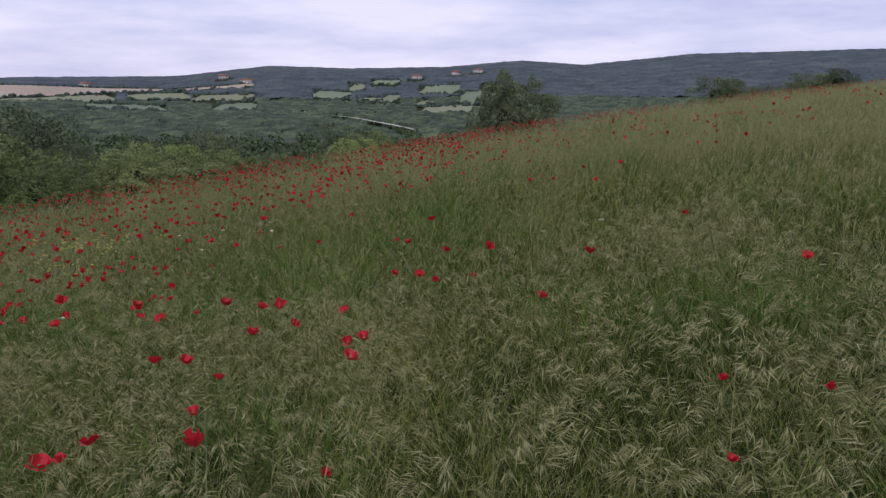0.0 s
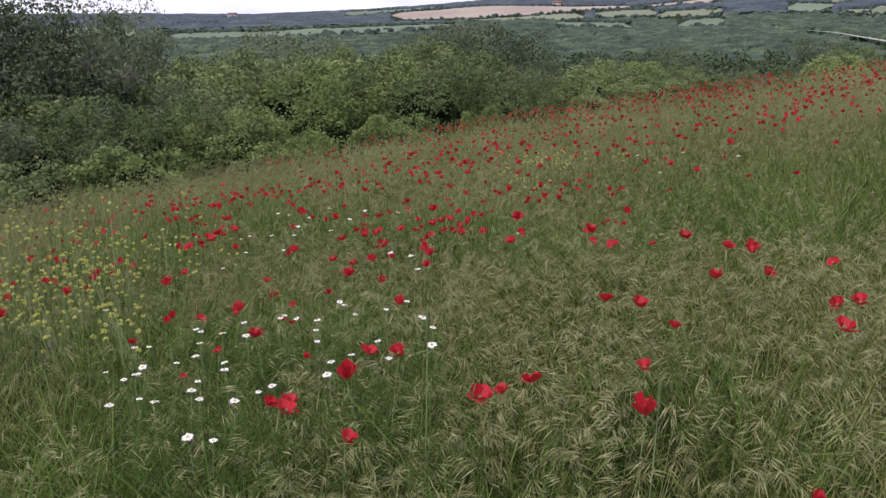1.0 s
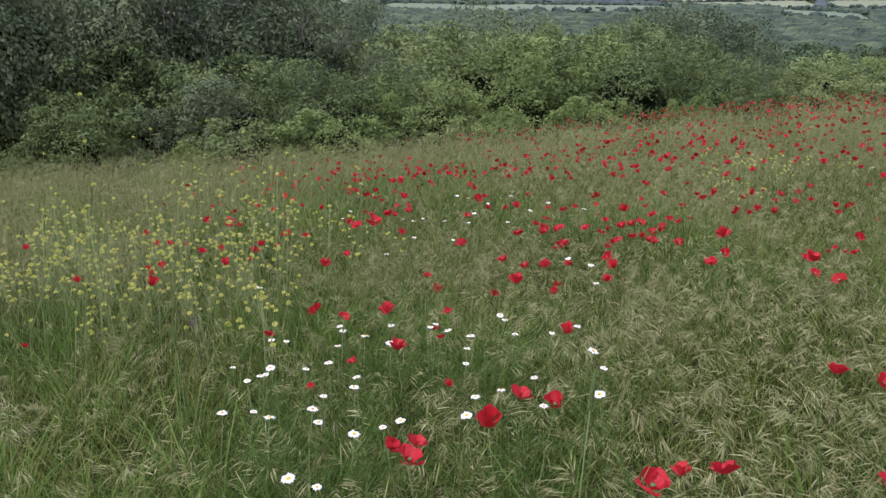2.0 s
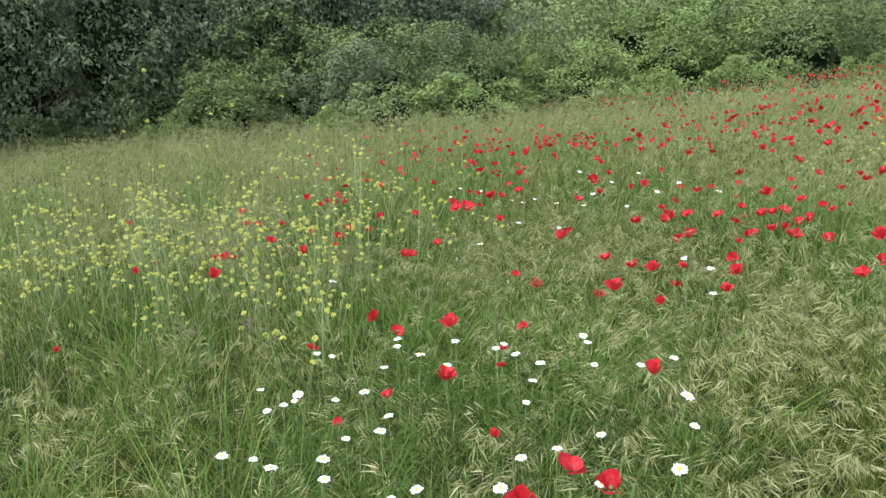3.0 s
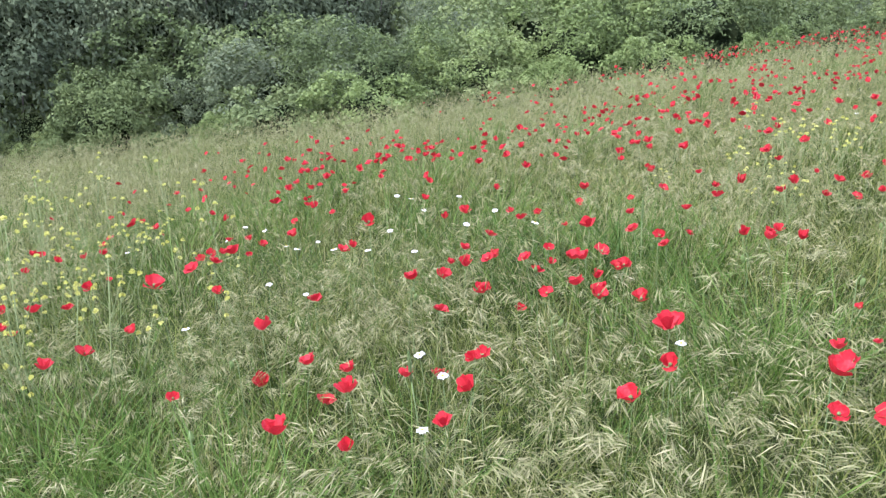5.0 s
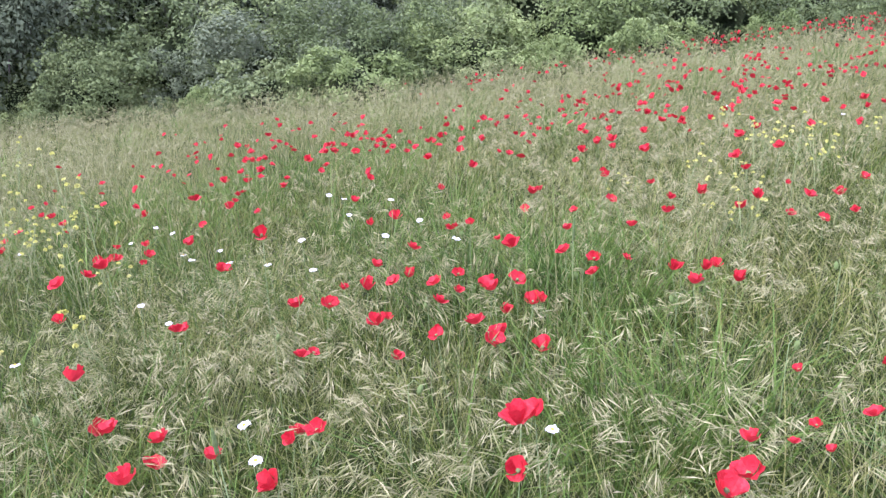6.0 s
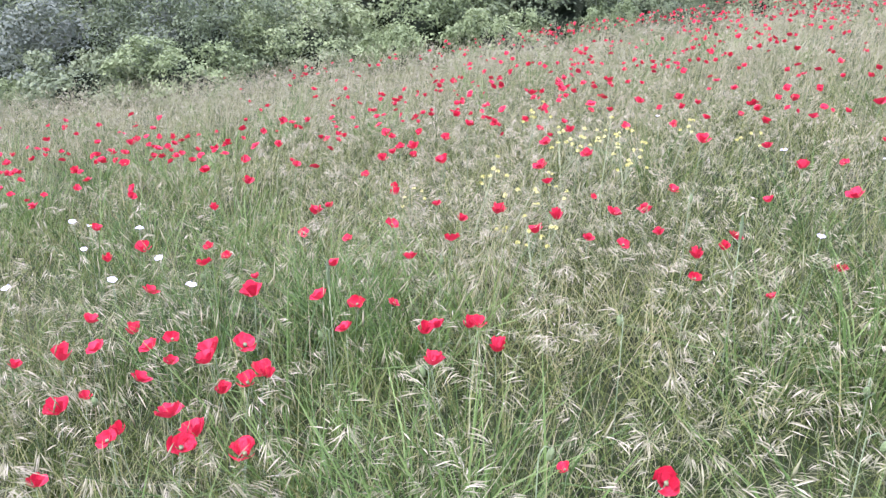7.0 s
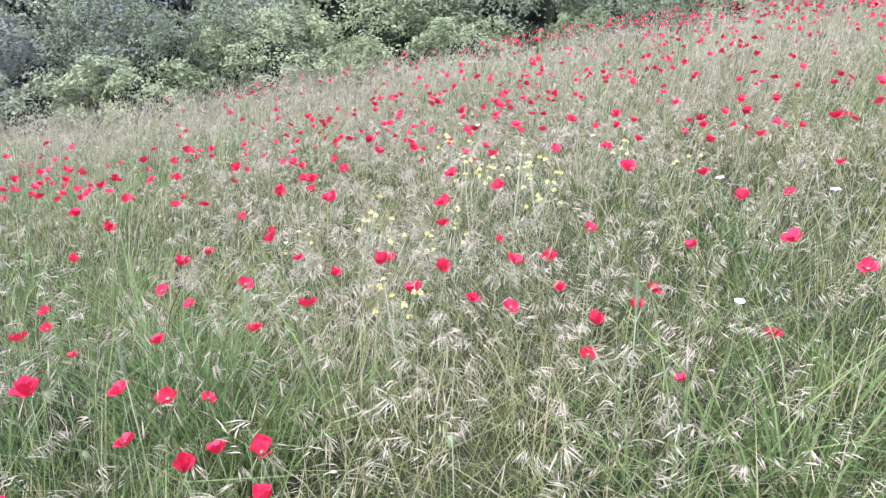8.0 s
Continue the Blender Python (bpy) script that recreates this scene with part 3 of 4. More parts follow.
lone = shrub("tree", 31, M_LEAF[2], 30000, 0.66, 0.023, 8, 0.01, label="round dark green tree standing alone beyond the crest", category="tree")
lx, ly = 45 * math.sin(radians(34.6)), 45 * math.cos(radians(34.6))
lone.matrix_basis = Matrix.LocRotScale((lx, ly, z_at(lx, ly) - 0.35), None, (3.2, 3.2, 2.7 - z_at(lx, ly)))
for a, r, top in ((47.6, 42, 1.35), (48.4, 43, 1.2), (49.0, 42, 0.75), (51.8, 44, 1.1), (52.8, 45, 1.6), (54.4, 44, 1.85), (53.4, 46, 1.5), (50.4, 42, 0.85)):
    bx, by = r * math.sin(radians(a)), r * math.cos(radians(a))
    zt = 1.45 + r * math.tan(radians(top))
    h = max(0.8, zt - z_at(bx, by))
    place(SHRUBS[3], Matrix.LocRotScale((bx, by, zt - h), Euler((0, 0, a)), (h * 1.1, h * 1.1, h)), SHRUBS)


# ---- meadow grass ----
def spread(rng, count, x0, x1, y0, y1):
    return rng.uniform(x0, x1, count), rng.uniform(y0, y1, count)


def in_meadow(x, y):
    """The stretch of meadow that the walk overlooks."""
    return (edge_offset(x, y) < 0.9) & (x > -0.7 - 1.35 * np.maximum(0, y - 1.3)) & (x < 1.0 + 1.75 * np.maximum(0, y)) & (y > 0.3) & (x < 34)


def from_path(x, y):
    """Distance to the footpath of the walk, a straight line over the meadow."""
    u = np.clip((x * 1.2 + y * 4.4) / (1.2**2 + 4.4**2), 0, 1)
    return np.hypot(x - 1.2 * u, y - 4.4 * u)


ZONES = [(0.0, 3.0, 1.0, 1.0), (3.0, 6.0, 0.60, 1.15), (6.0, 10.0, 0.42, 1.3), (10.0, 60.0, 0.20, 1.55)]


def field_points(rng, per_m2, far=1.0, near=1.0):
    """Random places over the meadow, thinner with distance; with the widening that makes up for it."""
    xs, ys, ws = [], [], []
    for lo, hi, share, wide in ZONES:
        share *= far if lo >= 6 else near if lo == 0 else 1.0
        reach = min(hi, 34)
        x0, x1, y0, y1 = max(-26, -reach), min(34, 1.2 + reach), 0.3, min(26, 4.4 + reach)
        n = int((x1 - x0) * (y1 - y0) * per_m2 * share)
        x, y = spread(rng, n, x0, x1, y0, y1)
        d = from_path(x, y)
        ok = in_meadow(x, y) & (d >= lo) & (d < hi)
        xs.append(x[ok]), ys.append(y[ok]), ws.append(np.full(ok.sum(), wide))
    return np.concatenate(xs), np.concatenate(ys), np.concatenate(ws)


GREEN = [(-0.29, 3.9, 0.42), (-0.75, 4.15, 0.45), (-1.35, 4.2, 0.5), (0.5, 4.85, 0.35), (-1.0, 2.6, 0.45), (0.23, 2.3, 0.32), (0.0, 6.05, 0.45), (-1.0, 7.2, 0.6), (1.9, 4.6, 0.4), (0.55, 4.93, 0.38), (0.73, 4.66, 0.38), (0.56, 5.18, 0.38), (-2.23, 6.36, 0.38), (-1.84, 3.55, 0.38), (0.56, 2.61, 0.38), (-1.47, 2.71, 0.4), (-2.66, 4.15, 0.5), (-1.15, 2.5, 0.35), (-0.3, 3.65, 0.35), (-2.9, 7.9, 0.8), (2.84, 2.45, 0.5), (1.3, 4.75, 0.3), (1.6, 5.3, 0.35), (1.5, 5.8, 0.3), (2.0, 6.1, 0.4)]


def greenness(x, y):
    """How lush the broad-bladed grass stands, from 0 to 1."""
    g = 0.8 * smooth(0.2, 0.7, patch(x, y, 0.7, 3.0)) * smooth(1.0, 3.0, from_path(x, y)) * (1 - 0.75 * smooth(4, 8, from_path(x, y)))
    for gx, gy, gr in GREEN:
        g = np.maximum(g, np.exp(-((x - gx) ** 2 + (y - gy) ** 2) / gr**2))
    return g


def strips(base, az, face, height, lean, curl, width, levels=3):
    """Tapered blades that lean and curl over; returns vertices and faces, and the midline."""
    n = len(base)
    s = np.linspace(0, 1, levels)
    out = lean[:, None] * s + curl[:, None] * s**2
    mid = np.empty((n, levels, 3))
    mid[..., 0] = base[:, 0:1] + np.cos(az)[:, None] * out * height[:, None]
    mid[..., 1] = base[:, 1:2] + np.sin(az)[:, None] * out * height[:, None]
    mid[..., 2] = base[:, 2:3] + height[:, None] * (s - 0.45 * np.minimum(1.6, curl)[:, None] * s**2.2)
    w = width[:, None] * (1 - s[:-1] ** 1.6) * 0.5
    side = np.stack([np.cos(face), np.sin(face), np.zeros(n)], -1)
    left = mid[:, :-1] - side[:, None] * w[..., None]
    right = mid[:, :-1] + side[:, None] * w[..., None]
    v = np.concatenate([left, right, mid[:, -1:]], 1)
    per, q = 2 * levels - 1, levels - 1
    first = (np.arange(n) * per)[:, None, None]
    quad = np.array([[k, q + k, q + k + 1, k + 1] for k in range(q - 1)]) if q > 1 else np.zeros((0, 4), int)
    tri = np.array([[q - 1, 2 * q - 1, 2 * q]])
    return v.reshape(-1, 3), (first + quad).reshape(-1, 4), (first + tri).reshape(-1, 3), mid


def build_blades():
    rng = np.random.default_rng(41)
    x, y, wide = field_points(rng, 1200, 1.0, 1.1)
    n = len(x)
    lush = patch(x, y, 1.5, 0.7)
    height = rng.uniform(0.17, 0.44, n) * (0.92 + 0.15 * lush + 0.18 * patch(x, y, 7.0, 2.2))
    az = 0.6 * patch(x, y, 1.1, 4.0) + rng.uniform(0, 6.283, n)
    # thinner grass goes on all round
    ox, oy = spread(rng, 26000, -11, 13, -8, 11)
    outer = ~in_meadow(ox, oy)
    x, y, wide = np.r_[x, ox[outer]], np.r_[y, oy[outer]], np.r_[wide, np.full(outer.sum(), 2.6)]
    n = len(x)
    height, az = np.r_[height, rng.uniform(0.2, 0.42, outer.sum())], np.r_[az, rng.uniform(0, 6.283, outer.sum())]
    height = height * np.where(wide > 1.4, 0.6, np.where(wide > 1.2, 0.72, 1.0))
    base = np.stack([x, y, ground_z(x, y) - 0.01], -1)
    face, lean, curl, width = rng.uniform(0, 3.14, n), rng.uniform(0.08, 0.75, n), rng.uniform(0.0, 1.0, n), rng.uniform(0.0028, 0.0058, n) * wide
    pieces = []
    for some, levels in ((wide < 1.2, 3), (wide >= 1.2, 2)):
        v, q, t, _ = strips(base[some], az[some], face[some], height[some], lean[some], curl[some], width[some], levels)
        pieces += [(v, q), (v[:0], t)] if len(q) else [(v, t)]
    ob = bulk("meadow_grass", pieces, M_BLADE)
    tagged(ob, "long green meadow grass bent by the wind", "grass", kind="stuff")


def build_brome():
    """Tufts of brome: bending stalks that end in fans of long drooping spikelets."""
    rng = np.random.default_rng(43)
    x, y, wide = field_points(rng, 34, 1.0, 1.6)
    dry = 0.7 * patch(x, y, 0.9, 2.0) + 0.8 * patch(x, y, 2.6, 0.3) + 0.55 * patch(x, y, 6.1, 1.3) + 0.6 * smooth(-3.0, 1.0, x - 0.12 * y) - 0.42 - 0.6 * np.exp(-((x - 2.7) ** 2 + (y - 5.7) ** 2) / 1.5)
    dry += 0.8 * smooth(6, 11, from_path(x, y)) - 0.85 * smooth(0.9, 1.9, x) * smooth(3.6, 5.0, y) * (1 - smooth(7, 9, y))
    keep = rng.random(len(x)) < np.clip(0.84 + 0.9 * dry - 0.75 * greenness(x, y), 0.18, 1)
    stalks, seeds = [], []
    for near, per, k in ((True, 9, 11), (False, 10, 4)):
        some = keep & ((wide < 1.2) == near)
        tx, ty, tw = (np.repeat(c[some], per) for c in (x, y, wide))
        n = len(tx)
        a = rng.uniform(0, 6.283, n)
        rr = np.abs(rng.normal(0, 0.045, n)) * tw
        bx, by = tx + rr * np.cos(a), ty + rr * np.sin(a)
        az = np.where(rng.random(n) < 0.3, -0.5 + rng.normal(0, 0.7, n), a + rng.normal(0, 0.4, n))
        height = rng.uniform(0.30, 0.53, n) * (1 + 0.08 * patch(bx, by, 1.2, 1.0))
        lean, curl = rng.uniform(0.05, 0.4, n), rng.uniform(0.2, 0.85, n)
        base = np.stack([bx, by, ground_z(bx, by) - 0.01], -1)
        v, q, t, mid = strips(base, az, rng.uniform(0, 3.14, n), height, lean, curl, np.full(n, 0.002) * tw, 3)
        stalks += [(v, q), (v[:0], t)]
        tip, before = mid[:, -1], 0.80 * mid[:, -1] + 0.20 * mid[:, -2]
        m = n * k
        u = (np.arange(k)[None] + rng.random((n, k))) / k
        org = tip[:, None] * u[..., None] + before[:, None] * (1 - u[..., None])
        fan = az[:, None] + (rng.uniform(0.25, 0.75, n)[:, None] * np.where(np.arange(k) % 2, 1, -1) + rng.normal(0, 0.28, (n, k))) * (1.25 - 0.75 * u)
        dz = rng.uniform(-0.95, 0.15, n)[:, None] + 0.35 * (u - 0.5) + rng.normal(0, 0.16, (n, k))
        d = np.stack([np.cos(fan), np.sin(fan), dz], -1)
        d /= np.linalg.norm(d, axis=-1, keepdims=True)
        fine = 1 - 0.42 * smooth(0.7, 1.5, bx) * smooth(3.8, 5.0, by)
        length = rng.uniform(0.030, 0.060, (n, k)) * (tw**0.5 * fine)[:, None]
        org = (org + d * rng.uniform(0.0, 0.012, (n, k))[..., None]).reshape(m, 3)
        d, length = d.reshape(m, 3), length.reshape(m)
        side = np.cross(d, rng.normal(size=(m, 3)))
        side /= np.linalg.norm(side, axis=1, keepdims=True) + 1e-9
        half = (rng.uniform(0.0010, 0.0018, m) * np.repeat(tw, k) ** (0.6 if near else 2.3))[:, None]
        at = org + d * length[:, None] * 0.42
        sag = org + d * length[:, None] - np.array([0, 0, 0.10]) * length[:, None]
        seeds.append((np.stack([org, at + side * half, sag, at - side * half], 1).reshape(-1, 3), np.arange(m)[:, None] * 4 + np.arange(4)))
    tagged(bulk("brome_stalks", stalks, M_EAR), "thin bending stalks of wild brome grass", "grass", kind="stuff")
    tagged(bulk("brome_spikelets", seeds, M_SEED), "pale drooping seed heads of wild brome grass", "grass", kind="stuff")


def build_ears():
    """Upright bearded ears among the grass, thickest where the meadow is green."""
    rng = np.random.default_rng(47)
    x, y, wide = field_points(rng, 150, 2.4, 0.75)
    green = -patch(x, y, 0.9, 2.0) + 0.5 * smooth(1.5, -2.5, x) + 1.2 * smooth(4.5, 8.5, from_path(x, y))
    keep = rng.random(len(x)) < np.clip(0.35 + 0.5 * green + 0.9 * smooth(-5, -1.5, edge_offset(x, y)), 0.05, 1)
    x, y, wide = x[keep], y[keep], wide[keep]
    n = len(x)
    base = np.stack([x, y, ground_z(x, y) - 0.01], -1)
    az = rng.normal(-0.5, 1.0, n)
    height = rng.uniform(0.38, 0.56, n)
    v, q, t, mid = strips(base, az, rng.uniform(0, 3.14, n), height, rng.uniform(0.0, 0.22, n), rng.uniform(0, 0.35, n), np.full(n, 0.0022) * wide, 4)
    tip, before = mid[:, -1], mid[:, -2]
    d = tip - before
    d /= np.linalg.norm(d, axis=1, keepdims=True)
    side = np.cross(d, rng.normal(size=(n, 3)))
    side /= np.linalg.norm(side, axis=1, keepdims=True)
    other = np.cross(d, side)
    ln, hw = rng.uniform(0.05, 0.085, n)[:, None], (rng.uniform(0.0013, 0.0026, n) * wide)[:, None]
    p0 = tip - d * 0.01
    ev = np.stack([p0, p0 + d * ln * 0.4 + side * hw, p0 + d * ln * 0.4 + other * hw, p0 + d * ln * 0.4 - side * hw, p0 + d * ln * 0.4 - other * hw, p0 + d * ln], 1).reshape(-1, 3)
    tri = np.array([[0, 1, 2], [0, 2, 3], [0, 3, 4], [0, 4, 1], [5, 2, 1], [5, 3, 2], [5, 4, 3], [5, 1, 4]])
    first = (np.arange(n) * 6)[:, None, None]
    slim = np.array([[0, 1, 5], [0, 5, 3]])
    ef = np.concatenate([(first[wide < 1.2] + tri).reshape(-1, 3), (first[wide >= 1.2] + slim).reshape(-1, 3)])
    ob = bulk("grass_ears", [(v, q), (v[:0], t), (ev, ef)], M_EAR)
    tagged(ob, "upright pale green grass ears", "grass", kind="stuff")


def build_tufts():
    """Clumps of broad dark green blades."""
    rng = np.random.default_rng(53)
    x, y, wide = field_points(rng, 15)
    keep = rng.random(len(x)) < np.clip(0.03 + 0.95 * greenness(x, y), 0.03, 1)
    per = 48
    tx, ty, tw = (np.repeat(v[keep], per) for v in (x, y, wide))
    n = len(tx)
    a = rng.uniform(0, 6.283, n)
    rr = np.abs(rng.normal(0, 0.07, n)) * np.sqrt(tw)
    bx, by = tx + rr * np.cos(a), ty + rr * np.sin(a)
    base = np.stack([bx, by, ground_z(bx, by) - 0.01], -1)
    v, q, t, _ = strips(base, a + rng.normal(0, 0.5, n), rng.uniform(0, 3.14, n), rng.uniform(0.32, 0.58, n), rng.uniform(0.05, 0.4, n), rng.uniform(0.1, 0.8, n), rng.uniform(0.004, 0.0085, n) * tw, 3)
    tagged(bulk("grass_tufts", [(v, q), (v[:0], t)], M_TUFT), "dark green tufts of broad-bladed grass", "grass", kind="stuff")


def build_dry():
    """Long pale dry blades and stalks that lie over the rest."""
    rng = np.random.default_rng(59)
    x, y, wide = field_points(rng, 50, 1.0, 0.55)
    n = len(x)
    base = np.stack([x, y, ground_z(x, y) - 0.01], -1)
    az = rng.normal(-0.5, 1.4, n)
    v, q, t, _ = strips(base, az, az + 1.57 + rng.normal(0, 0.5, n), rng.uniform(0.4, 0.6, n), rng.uniform(0.05, 0.45, n), rng.uniform(0.2, 0.95, n), rng.uniform(0.0015, 0.0032, n) * wide ** 0.7, 5)
    tagged(bulk("dry_grass", [(v, q), (v[:0], t)], M_STRAW_BLADE), "pale dry grass blades bent over the green", "grass", kind="stuff")


build_blades()
build_dry()
build_tufts()
build_brome()
build_ears()


# ---- poppies ----
def petal_mesh(seed, R, cup, span, low, ruffle):
    rng = np.random.default_rng(seed)
    nu, nv = 7, 5
    ph = rng.uniform(0, 6, 3)
    bm = bmesh.new()
    grid = []
    for j in range(nv + 1):
        v = j / nv
        row = []
        for i in range(nu + 1):
            u = 2 * i / nu - 1
            a = u * span * 0.5 * (0.35 + 0.65 * v**0.6)
            r = R * (0.06 + 0.94 * v) * (1 - 0.10 * u * u * v) * (1 - 0.30 * max(0, cup - 0.5) * v) * (1 + v**3 * (0.05 * math.sin(u * 8 + ph[2]) + 0.04 * math.sin(u * 17 + ph[0])))
            z = low * R + R * cup * v**1.5 + R * ruffle * v * v * (math.sin(u * 5 + ph[0]) + 0.5 * math.sin(u * 11 + ph[1])) - R * 0.10 * u * u * v
            row.append(bm.verts.new((r * math.cos(a), r * math.sin(a), z)))
        grid.append(row)
    for lo, hi in zip(grid, grid[1:]):
        for i in range(nu):
            bm.faces.new((lo[i], lo[i + 1], hi[i + 1], hi[i]))
    return bm


def poppy(seed, cup, tilt, R=0.039, bend=0.03):
    rng = np.random.default_rng(seed)
    root = new("poppy")
    top = Vector((0, 0, 0.48))
    face = Euler((0, tilt, rng.uniform(0, 6.28))).to_matrix().to_4x4()
    head = Matrix.Translation(top) @ face
    turn0 = rng.uniform(0, 6.28)
    for k in range(4):
        inner = k % 2
        bm = petal_mesh(seed * 10 + k, R * (0.92 if inner else 1.06) * rng.uniform(0.92, 1.08), cup * (1.25 if inner else 0.85) * rng.uniform(0.85, 1.15), 2.15 + 0.25 * (1 - inner), 0.02 + 0.03 * inner, 0.10)
        bm.transform(head @ Matrix.Rotation(turn0 + k * math.pi / 2 + rng.uniform(-0.15, 0.15), 4, "Z"))
        part("petal", bm, M_PETAL, root)
    bm = bmesh.new()
    bmesh.ops.create_cone(bm, cap_ends=True, segments=8, radius1=0.004, radius2=0.0065, depth=0.012)
    bm.transform(head @ Matrix.Translation((0, 0, 0.008)))
    part("seed_head", bm, M_STEM, root)
    bm = bmesh.new()
    hub = bm.verts.new((0, 0, 0.003))
    ring = []
    for k in range(20):
        a, q = 6.283 * k / 20, (rng.uniform(0.007, 0.010) if k % 2 else 0.004)
        ring.append(bm.verts.new((q * math.cos(a), q * math.sin(a), 0.004 + 0.6 * q)))
    for k in range(20):
        bm.faces.new((hub, ring[k], ring[(k + 1) % 20]))
    bm.transform(head)
    part("stamens", bm, M_CORE, root, "near-black ring of stamens")
    bm = bmesh.new()
    tube(bm, [(bend, 0, -0.75), (bend * 1.5, 0, 0.12), (bend * 0.7, 0, 0.34), tuple(top - (face @ Vector((0, 0, 0.012))))], [0.0016, 0.0015, 0.0013, 0.0012], 4)
    part("stem", bm, M_STEM, root, "thin hairy green stem")
    return tagged(root, "red field poppy in flower among the grass", "poppy", "poppies in the meadow")


POPPIES = [poppy(101, 0.75, 0.3), poppy(102, 0.95, 0.25), poppy(103, 0.85, 0.45), poppy(104, 1.15, 0.2), poppy(105, 0.65, 0.5), poppy(106, 1.0, 0.75)]
planted = []


def plant_poppy(rng, x, y, h, s):
    k = int(rng.choice(6, p=[0.22, 0.22, 0.2, 0.13, 0.13, 0.10]))
    s = min(s, 0.84)
    m = Matrix.LocRotScale((x, y, z_at(x, y) + h - 0.49 * s), Euler((0, 0, rng.uniform(0, 6.28))), (s, s, s))
    place(POPPIES[k], m, planted)


# places in centimetres over the meadow, with the height of the flower and its size in hundredths, along the walk
POPPIES_ONE = [(124, 105, 48, 34), (165, 114, 48, 33), (156, 136, 48, 36), (66, 166, 46, 41), (269, 200, 48, 59), (49, 209, 46, 80), (-17, 221, 44, 63), (57, 244, 43, 55), (15, 244, 41, 82), (-36, 248, 43, 78), (-41, 250, 45, 58), (29, 251, 41, 82), (110, 251, 44, 78), (188, 252, 46, 62), (-37, 258, 42, 60), (-21, 261, 46, 102), (22, 263, 34, 58), (-7, 269, 48, 69), (-16, 274, 48, 68), (62, 276, 51, 69), (53, 278, 53, 63), (128, 279, 41, 68), (75, 283, 40, 57), (125, 286, 39, 68), (-37, 293, 43, 36)]
POPPIES_TWO = [(-77, 294, 42, 29), (-67, 301, 47, 38), (253, 303, 45, 73), (-178, 304, 51, 33), (111, 308, 46, 63), (106, 308, 54, 51), (133, 309, 46, 54), (-58, 314, 47, 71), (-9, 319, 50, 58), (330, 320, 48, 53), (181, 320, 46, 57), (110, 321, 52, 73), (-47, 324, 47, 37), (176, 325, 49, 60), (-105, 328, 47, 54), (103, 334, 40, 78), (-83, 338, 50, 51), (213, 340, 39, 50), (-54, 346, 43, 34), (-71, 348, 49, 74), (113, 352, 46, 60), (-98, 352, 49, 45), (179, 356, 46, 60), (-102, 360, 46, 52)]
POPPIES_THREE = [(-53, 360, 45, 39), (-200, 362, 59, 41), (-76, 363, 44, 38), (244, 375, 44, 78), (-177, 376, 54, 66), (-176, 383, 60, 51), (93, 384, 44, 42), (225, 387, 45, 66), (-188, 391, 57, 46), (109, 397, 43, 108), (-35, 399, 46, 81), (-168, 400, 62, 59), (-21, 403, 40, 51), (-1, 410, 43, 56), (37, 414, 48, 68), (-26, 416, 48, 68), (-75, 417, 45, 46), (75, 422, 41, 56), (1, 423, 46, 69), (-123, 425, 50, 66), (224, 426, 47, 58), (-18, 431, 45, 51), (86, 431, 36, 78), (43, 431, 48, 62), (220, 433, 48, 42)]
POPPIES_FOUR = [(75, 434, 45, 82), (-46, 435, 47, 61), (42, 435, 55, 76), (-2, 435, 48, 45), (-37, 439, 43, 60), (43, 440, 54, 73), (-3, 446, 44, 55), (79, 446, 41, 70), (-67, 448, 52, 77), (-133, 450, 44, 72), (-52, 452, 27, 71), (-170, 454, 51, 72), (92, 454, 42, 28), (86, 456, 42, 28), (-112, 462, 62, 106), (90, 463, 42, 34), (79, 463, 38, 51), (-83, 468, 25, 81), (-26, 475, 25, 68), (-177, 476, 50, 74), (102, 480, 36, 56), (-27, 482, 44, 51), (272, 486, 48, 77), (-5, 491, 40, 48), (195, 491, 48, 47)]
POPPIES_FIVE = [(-30, 493, 40, 44), (106, 495, 40, 66), (-78, 499, 43, 61), (-339, 502, 48, 66), (-80, 505, 41, 54), (16, 506, 39, 76), (0, 507, 40, 57), (29, 507, 37, 74), (-66, 508, 59, 44), (429, 509, 48, 61), (90, 513, 30, 39), (16, 513, 38, 80), (-3, 515, 37, 50), (64, 516, 52, 57), (179, 517, 46, 44), (7, 519, 39, 75), (-140, 519, 51, 81), (-40, 522, 43, 75), (-123, 523, 56, 98), (-52, 524, 42, 78), (-136, 528, 51, 67), (21, 528, 42, 61), (-28, 530, 34, 79), (-82, 531, 52, 58), (74, 532, 47, 54)]
POPPIES_SIX = [(-41, 534, 44, 44), (11, 535, 36, 54), (-10, 536, 39, 65), (21, 539, 38, 51), (6, 540, 42, 70), (57, 542, 47, 51), (-31, 544, 30, 43), (17, 545, 36, 72), (-7, 545, 39, 45), (68, 548, 46, 50), (-41, 551, 38, 76), (-9, 551, 43, 54), (10, 551, 41, 74), (-80, 552, 58, 82), (58, 552, 44, 52), (-129, 552, 51, 56), (1, 552, 39, 90), (65, 554, 43, 51), (-33, 555, 39, 68), (-19, 557, 38, 71), (430, 563, 48, 52), (31, 566, 38, 63), (-125, 572, 50, 69), (-50, 577, 38, 64), (-38, 579, 33, 64)]
